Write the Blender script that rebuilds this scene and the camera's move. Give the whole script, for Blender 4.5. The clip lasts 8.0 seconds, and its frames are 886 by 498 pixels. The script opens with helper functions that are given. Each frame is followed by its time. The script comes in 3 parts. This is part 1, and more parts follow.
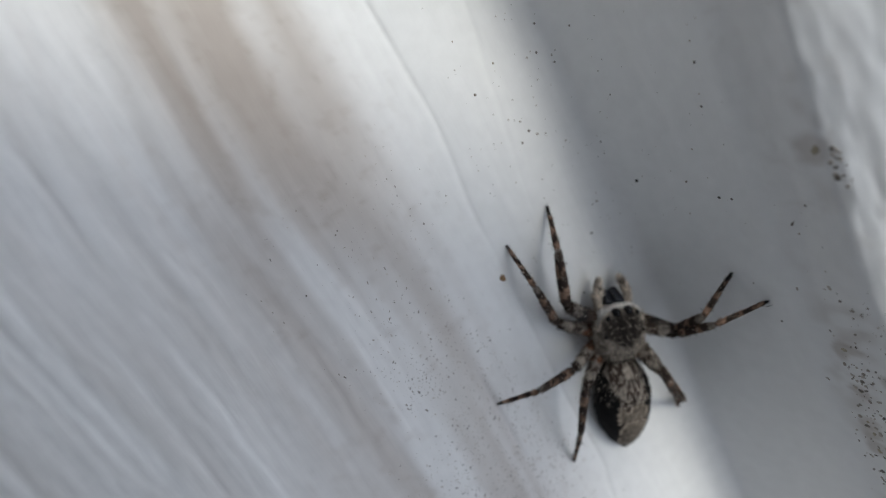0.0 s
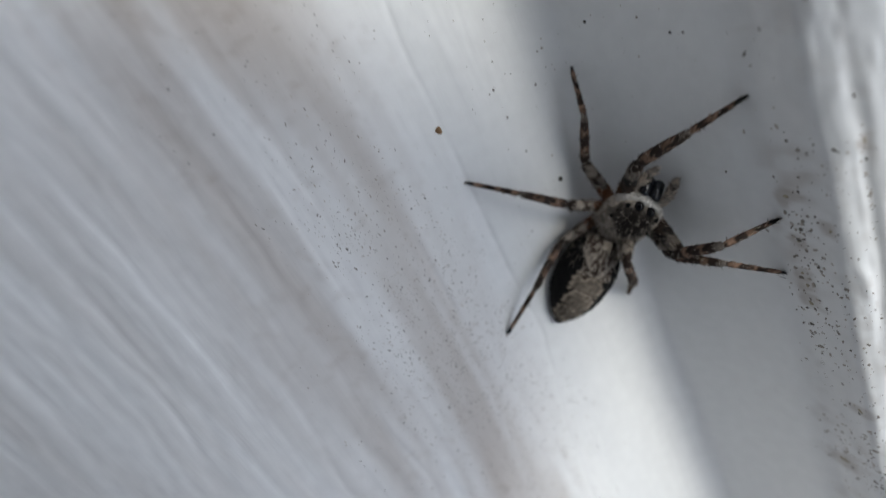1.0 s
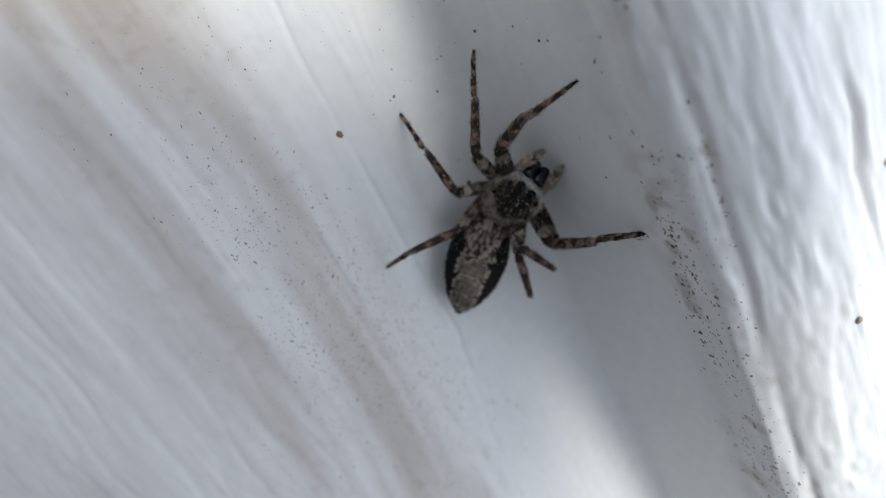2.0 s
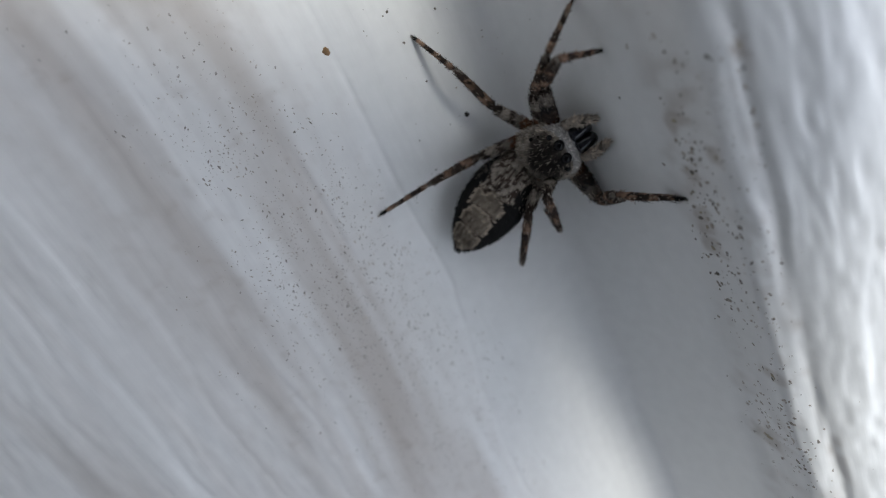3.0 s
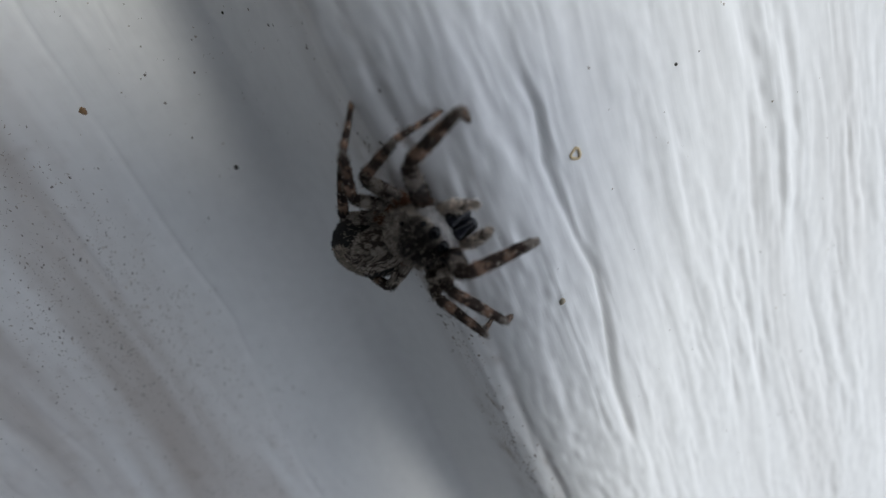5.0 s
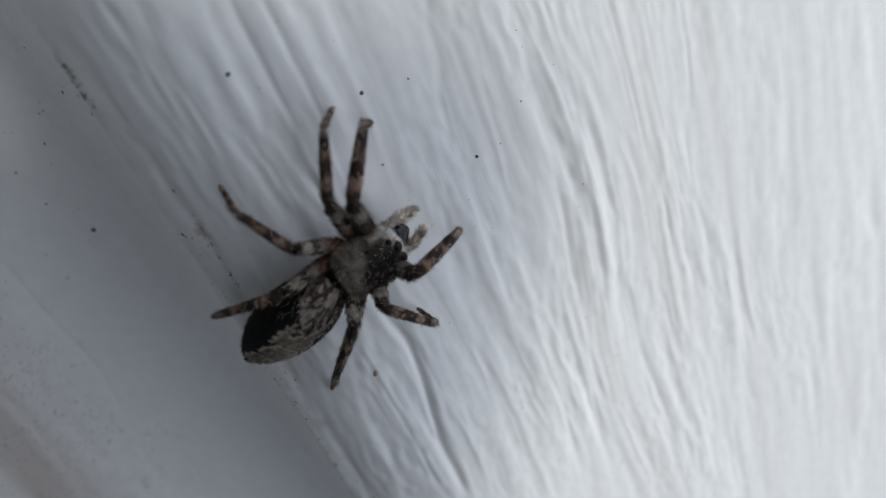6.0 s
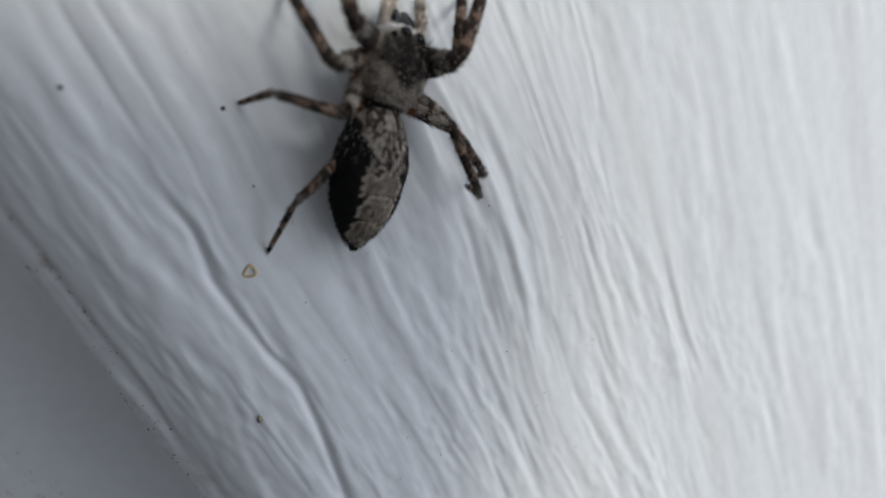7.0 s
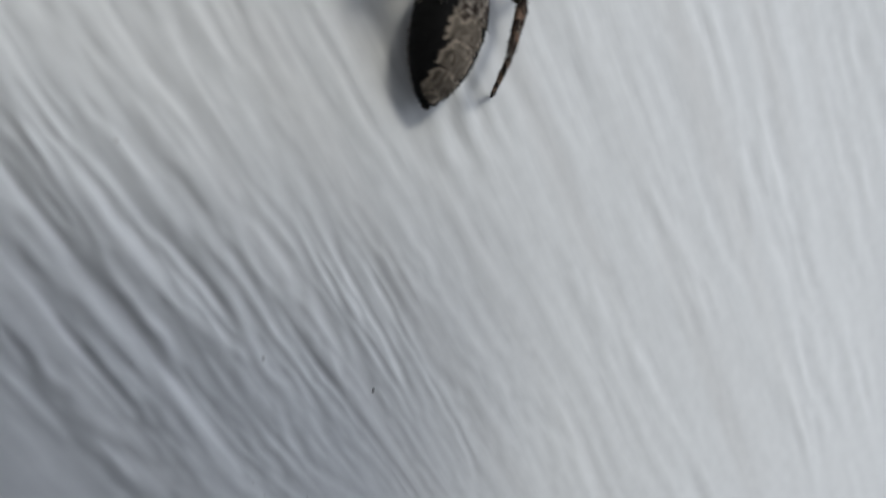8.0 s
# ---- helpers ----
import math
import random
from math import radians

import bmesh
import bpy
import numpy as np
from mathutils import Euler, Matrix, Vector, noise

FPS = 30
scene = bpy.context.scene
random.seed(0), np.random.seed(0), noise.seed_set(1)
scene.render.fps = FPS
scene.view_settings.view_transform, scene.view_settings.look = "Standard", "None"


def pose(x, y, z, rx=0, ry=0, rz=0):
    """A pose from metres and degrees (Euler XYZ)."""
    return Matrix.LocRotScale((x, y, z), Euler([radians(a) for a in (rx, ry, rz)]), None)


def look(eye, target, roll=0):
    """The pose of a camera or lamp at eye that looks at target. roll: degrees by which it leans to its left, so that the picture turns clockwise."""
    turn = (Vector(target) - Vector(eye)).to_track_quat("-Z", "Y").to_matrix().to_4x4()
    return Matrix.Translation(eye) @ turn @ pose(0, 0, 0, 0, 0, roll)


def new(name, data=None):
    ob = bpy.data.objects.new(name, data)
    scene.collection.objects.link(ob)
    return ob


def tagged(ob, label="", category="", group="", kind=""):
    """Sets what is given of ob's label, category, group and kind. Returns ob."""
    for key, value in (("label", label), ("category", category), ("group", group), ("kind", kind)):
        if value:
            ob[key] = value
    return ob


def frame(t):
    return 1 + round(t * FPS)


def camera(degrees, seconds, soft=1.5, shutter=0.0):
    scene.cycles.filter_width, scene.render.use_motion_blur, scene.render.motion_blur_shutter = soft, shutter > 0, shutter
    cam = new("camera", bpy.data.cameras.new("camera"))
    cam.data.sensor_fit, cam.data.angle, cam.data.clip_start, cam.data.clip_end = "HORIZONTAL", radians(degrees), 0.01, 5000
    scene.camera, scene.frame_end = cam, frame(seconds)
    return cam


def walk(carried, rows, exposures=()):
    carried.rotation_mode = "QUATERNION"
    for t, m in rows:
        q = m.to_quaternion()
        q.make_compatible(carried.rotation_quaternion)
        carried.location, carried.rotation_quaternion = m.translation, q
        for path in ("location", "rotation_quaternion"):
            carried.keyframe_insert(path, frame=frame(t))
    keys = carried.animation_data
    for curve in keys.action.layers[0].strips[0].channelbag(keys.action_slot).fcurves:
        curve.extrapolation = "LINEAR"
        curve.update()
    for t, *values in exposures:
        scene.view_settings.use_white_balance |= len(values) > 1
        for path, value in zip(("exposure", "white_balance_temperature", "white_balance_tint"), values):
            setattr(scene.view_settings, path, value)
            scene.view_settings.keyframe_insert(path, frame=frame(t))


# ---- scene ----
# U: metres in one unit of the plan (the plan's unit is a little under a millimetre)
U = 0.00085

# ---- camera and its walk ----
cam = camera(76.0, 8.0, soft=1.25, shutter=0.15)
cam.data.dof.use_dof = True
cam.data.dof.focus_distance = 0.0355
cam.data.dof.aperture_fstop = 21.0
PATH = [
    (0.0, pose(-0.01500, -0.03812, 0.00419, 67.65, -62.68, 3.75)),
    (0.5, pose(-0.01331, -0.03824, 0.00299, 65.59, -62.52, 3.91)),
    (0.7, pose(-0.01127, -0.03807, 0.00338, 64.33, -62.75, 3.07)),
    (1.0, pose(-0.00919, -0.03736, 0.00344, 67.23, -64.31, -4.16)),
    (1.2, pose(-0.00167, -0.03645, 0.01088, 50.65, -61.96, 12.13)),
    (1.5, pose(-0.00239, -0.03799, 0.01320, 53.75, -62.80, 8.22)),
    (1.7, pose(-0.00457, -0.03919, 0.01351, 55.66, -62.58, 8.49)),
    (2.8, pose(-0.00183, -0.03776, 0.01120, 58.18, -64.58, 7.50)),
    (3.0, pose(-0.00001, -0.03758, 0.01080, 56.36, -64.79, 8.35)),
    (3.3, pose(0.00013, -0.03680, 0.01141, 60.09, -65.49, 4.65)),
    (3.5, pose(0.00010, -0.03765, 0.01422, 65.65, -66.30, 0.27)),
    (4.0, pose(0.00136, -0.03793, 0.01520, 66.93, -66.56, -2.08)),
    (4.5, pose(0.00233, -0.03835, 0.01868, 71.31, -67.29, -7.32)),
    (4.7, pose(0.00167, -0.03901, 0.02033, 73.18, -67.36, -9.29)),
    (5.8, pose(-0.00064, -0.04071, 0.03348, 69.92, -68.34, -7.88)),
    (6.0, pose(-0.00082, -0.04028, 0.03585, 73.98, -68.49, -11.40)),
    (6.5, pose(-0.00108, -0.03943, 0.03730, 79.06, -68.68, -17.32)),
    (6.8, pose(0.00435, -0.03862, 0.03999, 75.54, -67.48, -9.19)),
    (7.0, pose(0.00388, -0.03851, 0.04109, 80.44, -67.11, -13.27)),
    (7.2, pose(-0.00080, -0.03737, 0.04400, 85.62, -66.55, -18.72)),
    (7.4, pose(-0.00366, -0.03529, 0.04740, 90.51, -65.08, -23.03)),
    (7.5, pose(-0.00461, -0.03449, 0.04823, 88.51, -65.56, -21.76)),
    (7.6, pose(-0.00469, -0.03458, 0.04887, 87.56, -65.45, -20.26)),
    (7.7, pose(-0.00550, -0.03473, 0.04905, 90.69, -64.38, -22.35)),
    (7.8, pose(-0.00670, -0.03433, 0.05090, 93.52, -62.63, -22.60)),
    (7.9, pose(-0.00715, -0.03355, 0.05214, 95.94, -60.64, -23.07)),
    (8.0, pose(-0.01152, -0.03260, 0.05436, 98.34, -60.39, -26.73)),
]
walk(cam, PATH, [(0.0, -0.18, 6100, 8), (0.7, -0.13, 6100, 8), (1.0, -0.1, 6100, 8), (1.5, 0.22, 6100, 8), (3.0, 0.02, 6100, 8), (3.5, -0.22, 6080, 8), (4.0, -0.45, 6080, 8),
     (4.5, -0.61, 6080, 8), (5.8, -0.68, 6080, 8), (6.5, -0.69, 6080, 8), (7.0, -0.73, 6080, 8), (7.5, -0.85, 6080, 8), (8.0, -1.04, 6080, 8)])

# ---- world, sun, exposure ----
world = bpy.data.worlds.new("world")
scene.world = world
world.use_nodes = True
wn = world.node_tree.nodes
sky = wn.new("ShaderNodeTexSky")
sky.sky_type = "NISHITA"
sky.sun_disc = False
sky.sun_elevation = radians(39)
sky.sun_rotation = radians(207.6)
sky.air_density = 1.0
sky.dust_density = 3.0
# a thin overcast lies over the clear sky, brighter towards the zenith
place = wn.new("ShaderNodeTexCoord")
height = wn.new("ShaderNodeSeparateXYZ")
veil = wn.new("ShaderNodeMapRange")
veil.inputs["To Min"].default_value, veil.inputs["To Max"].default_value = 0.43, 2.1
tone = wn.new("ShaderNodeMix")
tone.data_type, tone.blend_type = "RGBA", "MULTIPLY"
tone.inputs["Factor"].default_value = 1
tone.inputs["A"].default_value = (0.96, 0.985, 1.045, 1)
clear = wn.new("ShaderNodeMix")
clear.data_type, clear.blend_type = "RGBA", "MULTIPLY"
clear.inputs["Factor"].default_value = 1
clear.inputs["B"].default_value = (0.03, 0.03, 0.03, 1)
both = wn.new("ShaderNodeMix")
both.data_type, both.blend_type = "RGBA", "ADD"
both.inputs["Factor"].default_value = 1
wl = world.node_tree.links
wl.new(place.outputs["Generated"], height.inputs["Vector"])
wl.new(height.outputs["Z"], veil.inputs["Value"])
wl.new(veil.outputs["Result"], tone.inputs["B"])
wl.new(sky.outputs["Color"], clear.inputs["A"])
wl.new(tone.outputs["Result"], both.inputs["A"])
wl.new(clear.outputs["Result"], both.inputs["B"])
wl.new(both.outputs["Result"], wn["Background"].inputs["Color"])

sun_data = bpy.data.lights.new("sun", "SUN")
sun_data.energy = 1.9
sun_data.angle = radians(14)
sun_data.color = (1.0, 0.95, 0.82)
sun = new("sun", sun_data)
sun.matrix_world = look((-0.36, -0.69, 0.63), (0, 0, 0))
scene.view_settings.exposure = 0.0

# ---- helpers of this scene ----


def vnoise(x, z, seed):
    """Smooth value noise in -1 to 1 on arrays."""
    def h(i, j):
        n = (i * 374761393 + j * 668265263 + seed * 974634541) & 0xFFFFFFFF
        n = ((n ^ (n >> 13)) * 1274126177) & 0xFFFFFFFF
        return ((n ^ (n >> 16)) & 0xFFFFFF) / float(0x7FFFFF) - 1.0
    xi, zi = np.floor(x).astype(np.int64), np.floor(z).astype(np.int64)
    u, v = x - xi, z - zi
    u, v = u * u * (3 - 2 * u), v * v * (3 - 2 * v)
    a = h(xi, zi) * (1 - u) + h(xi + 1, zi) * u
    b = h(xi, zi + 1) * (1 - u) + h(xi + 1, zi + 1) * u
    return a * (1 - v) + b * v


def ramp(x, a, b):
    """0 below a, 1 above b, smooth between (a may be above b)."""
    t = np.clip((np.asarray(x, float) - a) / (b - a), 0, 1)
    return t * t * (3 - 2 * t)


def curve_y(knots, z):
    """Smooth curve through (z, y) knots."""
    k = np.array(knots, float)
    x, y = k[:, 0], k[:, 1]
    m = np.gradient(y, x)
    i = np.clip(np.searchsorted(x, z) - 1, 0, len(x) - 2)
    h = x[i + 1] - x[i]
    t = (z - x[i]) / h
    return ((2 * t**3 - 3 * t**2 + 1) * y[i] + (t**3 - 2 * t**2 + t) * h * m[i]
            + (3 * t**2 - 2 * t**3) * y[i + 1] + (t**3 - t**2) * h * m[i + 1])


def mesh_of(name, verts, faces, material, colours=None, smooth=True):
    me = bpy.data.meshes.new(name)
    me.from_pydata(verts, [], faces)
    me.materials.append(material)
    if colours is not None:
        att = me.color_attributes.new("tint", "FLOAT_COLOR", "POINT")
        flat = np.ones((len(verts), 4), np.float32)
        flat[:, :3] = colours
        att.data.foreach_set("color", flat.ravel())
    if smooth:
        me.polygons.foreach_set("use_smooth", [True] * len(me.polygons))
    me.update()
    return me


def child(name, me, parent, label=""):
    ob = new(name, me)
    ob.parent = parent
    return tagged(ob, label)


# ---- materials ----


def nodes_of(name):
    m = bpy.data.materials.new(name)
    m.use_nodes = True
    return m, m.node_tree.nodes, m.node_tree.links, m.node_tree.nodes["Principled BSDF"]


def siding_material():
    """White embossed vinyl, dulled by weather; the tint attribute carries its stains."""
    m, n, l, p = nodes_of("white_vinyl")
    tint = n.new("ShaderNodeAttribute")
    tint.attribute_name = "tint"
    pos = n.new("ShaderNodeTexCoord")
    fine = n.new("ShaderNodeTexNoise")
    fine.inputs["Scale"].default_value = 900
    fine.inputs["Detail"].default_value = 4
    l.new(pos.outputs["Object"], fine.inputs["Vector"])
    mr = n.new("ShaderNodeMapRange")
    mr.inputs["To Min"].default_value, mr.inputs["To Max"].default_value = 0.93, 1.05
    l.new(fine.outputs["Fac"], mr.inputs["Value"])
    mul = n.new("ShaderNodeMix")
    mul.data_type, mul.blend_type = "RGBA", "MULTIPLY"
    mul.inputs["Factor"].default_value = 1
    l.new(tint.outputs["Color"], mul.inputs["A"])
    l.new(mr.outputs["Result"], mul.inputs["B"])
    l.new(mul.outputs["Result"], p.inputs["Base Color"])
    p.inputs["Roughness"].default_value = 0.5
    p.inputs["Specular IOR Level"].default_value = 0.35
    stretch = n.new("ShaderNodeMapping")
    stretch.inputs["Scale"].default_value = (0.12, 1, 1)
    l.new(pos.outputs["Object"], stretch.inputs["Vector"])
    grain = n.new("ShaderNodeTexNoise")
    grain.inputs["Scale"].default_value = 2200
    grain.inputs["Detail"].default_value = 3
    l.new(stretch.outputs["Vector"], grain.inputs["Vector"])
    bump = n.new("ShaderNodeBump")
    bump.inputs["Strength"].default_value = 0.25
    bump.inputs["Distance"].default_value = 0.00006
    l.new(grain.outputs["Fac"], bump.inputs["Height"])
    l.new(bump.outputs["Normal"], p.inputs["Normal"])
    return m


def plain_material(name, colour, rough=0.7, scale=400, spread=0.25, metal=0.0, coat=0.0):
    m, n, l, p = nodes_of(name)
    pos = n.new("ShaderNodeTexCoord")
    noise_node = n.new("ShaderNodeTexNoise")
    noise_node.inputs["Scale"].default_value = scale
    noise_node.inputs["Detail"].default_value = 5
    l.new(pos.outputs["Object"], noise_node.inputs["Vector"])
    mix = n.new("ShaderNodeMix")
    mix.data_type = "RGBA"
    mix.inputs["A"].default_value = (*[c * (1 - spread) for c in colour], 1)
    mix.inputs["B"].default_value = (*[min(1, c * (1 + spread)) for c in colour], 1)
    l.new(noise_node.outputs["Fac"], mix.inputs["Factor"])
    l.new(mix.outputs["Result"], p.inputs["Base Color"])
    p.inputs["Roughness"].default_value = rough
    p.inputs["Metallic"].default_value = metal
    p.inputs["Coat Weight"].default_value = coat
    return m


def fur_material(name, rough=0.75):
    """Colour from the tint attribute, each hair a little lighter or darker."""
    m, n, l, p = nodes_of(name)
    tint = n.new("ShaderNodeAttribute")
    tint.attribute_name = "tint"
    geo = n.new("ShaderNodeNewGeometry")
    mr = n.new("ShaderNodeMapRange")
    mr.inputs["To Min"].default_value, mr.inputs["To Max"].default_value = 0.45, 1.9
    l.new(geo.outputs["Random Per Island"], mr.inputs["Value"])
    mul = n.new("ShaderNodeMix")
    mul.data_type, mul.blend_type = "RGBA", "MULTIPLY"
    mul.inputs["Factor"].default_value = 1
    l.new(tint.outputs["Color"], mul.inputs["A"])
    l.new(mr.outputs["Result"], mul.inputs["B"])
    l.new(mul.outputs["Result"], p.inputs["Base Color"])
    p.inputs["Roughness"].default_value = rough
    p.inputs["Specular IOR Level"].default_value = 0.14
    return m


VINYL = siding_material()
FUR = fur_material("spider_fur")
EYE = plain_material("black_eye", (0.003, 0.003, 0.004), 0.05)
EYE.node_tree.nodes["Principled BSDF"].inputs["Specular IOR Level"].default_value = 0.22
FANG = plain_material("dark_chelicera", (0.008, 0.009, 0.014), 0.2)
SPECK = plain_material("dark_dirt", (0.055, 0.05, 0.045), 0.9, 3000, 0.5)


def dust_material():
    """Dry dirt, each grain its own grey-brown."""
    m, n, l, p = nodes_of("grey_brown_dust")
    geo = n.new("ShaderNodeNewGeometry")
    tone = n.new("ShaderNodeValToRGB")
    tone.color_ramp.elements[0].color = (0.13, 0.115, 0.1, 1)
    tone.color_ramp.elements[1].color = (0.5, 0.45, 0.4, 1)
    l.new(geo.outputs["Random Per Island"], tone.inputs["Fac"])
    l.new(tone.outputs["Color"], p.inputs["Base Color"])
    p.inputs["Roughness"].default_value = 0.9
    return m


DUST = dust_material()
MUD = plain_material("brown_mud", (0.36, 0.315, 0.24), 0.9, 4000, 0.45)
CRUMB = plain_material("orange_crumb", (0.24, 0.14, 0.065), 0.7, 4000, 0.4)
PLASTER = plain_material("pale_wall", (0.6, 0.6, 0.58), 0.85, 60, 0.1)
SOIL = plain_material("ground_paving", (0.10, 0.105, 0.11), 0.95, 3, 0.4)

# ---- siding ----
FACE = [(-75, -27), (-50, -22.5), (-38, -19.5), (-27.4, -15.4), (-14.8, -8.7), (-10, -6.1),
        (-7, -4.4), (0, -0.2), (2.6,0.7), (7.4,2.5), (10,3.1), (11.8,2.9), (13.3,1.5),
        (15.4, -0.8), (17.3, -3.6), (18.8, -6.2), (20.2, -8.2), (20.9, -9.6), (21.4, -10.6), (22.2, -11.15), (23.4, -11.6), (24.8, -11.95),
        (26, -12.1), (28.5, -12), (32, -10.9), (36.5, -9), (41, -7.3), (47, -5.3), (52.5, -3.6), (58, -2.1), (63, -0.9), (70,0.5), (78,2.2), (88,4.6), (110,10), (150,16)]


def surface_y(z):
    """The plan's y of the siding's face at height z."""
    return curve_y(FACE, np.clip(np.asarray(z, float), -75, 150))


def crack(x, z, z0, x0, x1, depth, width, wander, seed, whole=0.0):
    """A drawn-out split in the emboss that wanders about the line z0 from x0 to x1."""
    mid = z0 + wander * vnoise(x / 7.0, x * 0 + seed, seed) + 0.6 * wander * vnoise(x / 2.6, x * 0 + 0.5, seed + 3)
    d = (z - mid) / width
    broken = ramp(vnoise(x / 4.0, x * 0 + 3.3, seed + 9), -0.5, 0.3)
    return -depth * np.maximum(broken, whole) * np.exp(-d * d) * ramp(x, x0 - 2, x0 + 2) * ramp(x, x1 + 2, x1 - 2)


SPLIT_X, SPLIT_Z = (0, 8.6, 11, 14.5, 18.5, 24, 29, 34, 42), (31.8, 31.85, 32.1, 31.4, 31.85, 32.6, 32.0, 31.3, 31.0)

SHOULDER_X, SHOULDER_Z = (-25, -14, -5, 22, 33, 46), (0.2, 0.9, 0.3, 0.3, -1.5, -2.3)


def grooves(n, width):
    """Thin lines where the noise n crosses nought."""
    d = n / width
    return -np.exp(-d * d)


def relief(x, z):
    """Height of the wood-grain emboss, in plan units."""
    wz = z + 1.1 * vnoise(x / 19.0, z / 6.0, 5) + 0.16 * vnoise(x / 6.0, z / 2.0, 6) + 0.07 * vnoise(x / 1.4, z / 0.9, 7)
    ridges = 0.55 * vnoise(x / 11.0, wz / 1.1, 11) + 0.28 * vnoise(x / 6.5, wz / 0.6, 12) + 0.32 * vnoise(x / 22.0, wz / 2.0, 13)
    lines = (grooves(vnoise(x / 12.0, wz / 1.25, 14), 0.2) * ramp(vnoise(x / 7.0, z / 3.0, 15), -0.4, 0.4)
             + 0.55 * grooves(vnoise(x / 7.5, wz / 0.75, 16), 0.24) * ramp(vnoise(x / 5.0, z / 2.0, 17), -0.2, 0.5))
    steps = np.tanh(4 * vnoise(x / 9.0, wz / 1.0, 18)) * ramp(vnoise(x / 6.0, z / 3.0, 19), -0.2, 0.6)
    fine = vnoise(x / 1.8, wz / 0.45, 21) + 0.7 * vnoise(x / 0.9, z / 0.6, 22)
    amp = ((0.16 + 0.06 * ramp(z, 38, 48)) * (1 - 0.35 * ramp(z, 52, 66)) * ramp(z, 23.2, 26.8) + 0.07 * ramp(z, 18.7, 20.2) * ramp(z, 24.8, 23.3)
           + 0.06 * ramp(z, -4.0, -14.0) + 0.07 * ramp(z, 11.0, 14.0) * ramp(z, 19.5, 18.0) * ramp(x, 12, -4) + 0.02 + 0.025 * ramp(z, 10, 4))
    amp = amp * (1 + 0.6 * ramp(x, 8, -6) * ramp(z, 40, 46))
    amp = amp * (0.5 + 0.85 * ramp(vnoise(x / 13.0, wz / 4.5, 24), -0.6, 0.6))
    out = amp * (0.85 * ridges + 0.42 * lines + 0.24 * steps + 0.16 * fine) + 0.02 * vnoise(x / 6, z / 6, 31) + 0.03 * fine * ramp(z, 18.7, 20) * ramp(z, 34, 25)
    out = out + crack(x, z, np.interp(x, SPLIT_X, SPLIT_Z), 9, 40, 0.5, 0.3, 0.12, 41, 0.75)
    out = out + crack(x, z, np.interp(x, SHOULDER_X, SHOULDER_Z), -30, 48, 0.13, 0.2, 0.14, 42, 0.35)
    out = out + crack(x, z, 4.6 - 0.13 * (x + 3), -30, -3, 0.14, 0.2, 0.14, 44, 0.4) + crack(x, z, -5.0, 6, 18, 0.12, 0.22, 0.25, 45)
    out = out + crack(x, z, 22.7, 15, 22, -0.16, 0.3, 0.3, 46) + crack(x, z, 23.4, 23, 40, -0.14, 0.3, 0.4, 47)
    # the lip's rim: a low bead with a shallow seam behind it
    rim = 22.1 + 0.25 * vnoise(x / 9.0, x * 0, 48) + 0.1 * vnoise(x / 2.2, x * 0, 49)
    bead = ramp(vnoise(x / 14.0, x * 0 + 0.7, 50), -0.9, 0.1)
    out = out + bead * (0.16 * np.exp(-((z - rim) / 0.6) ** 2) - 0.2 * np.exp(-((z - rim - 1.45) / 0.38) ** 2))
    return out


MUD_SPOTS = ((40.5, 20.3, 0.5), (32.7, 21.3, 0.36), (22.2, 20.3, 0.33), (12.7, 20.2, 0.36), (20.5, 20.3, 0.26), (19.4, 20.2, 0.22),
             (16.4, 20.3, 0.24), (-3.2, 21.3, 0.5), (8.9, 23.6, 0.32), (15.0, 21.4, 0.26))


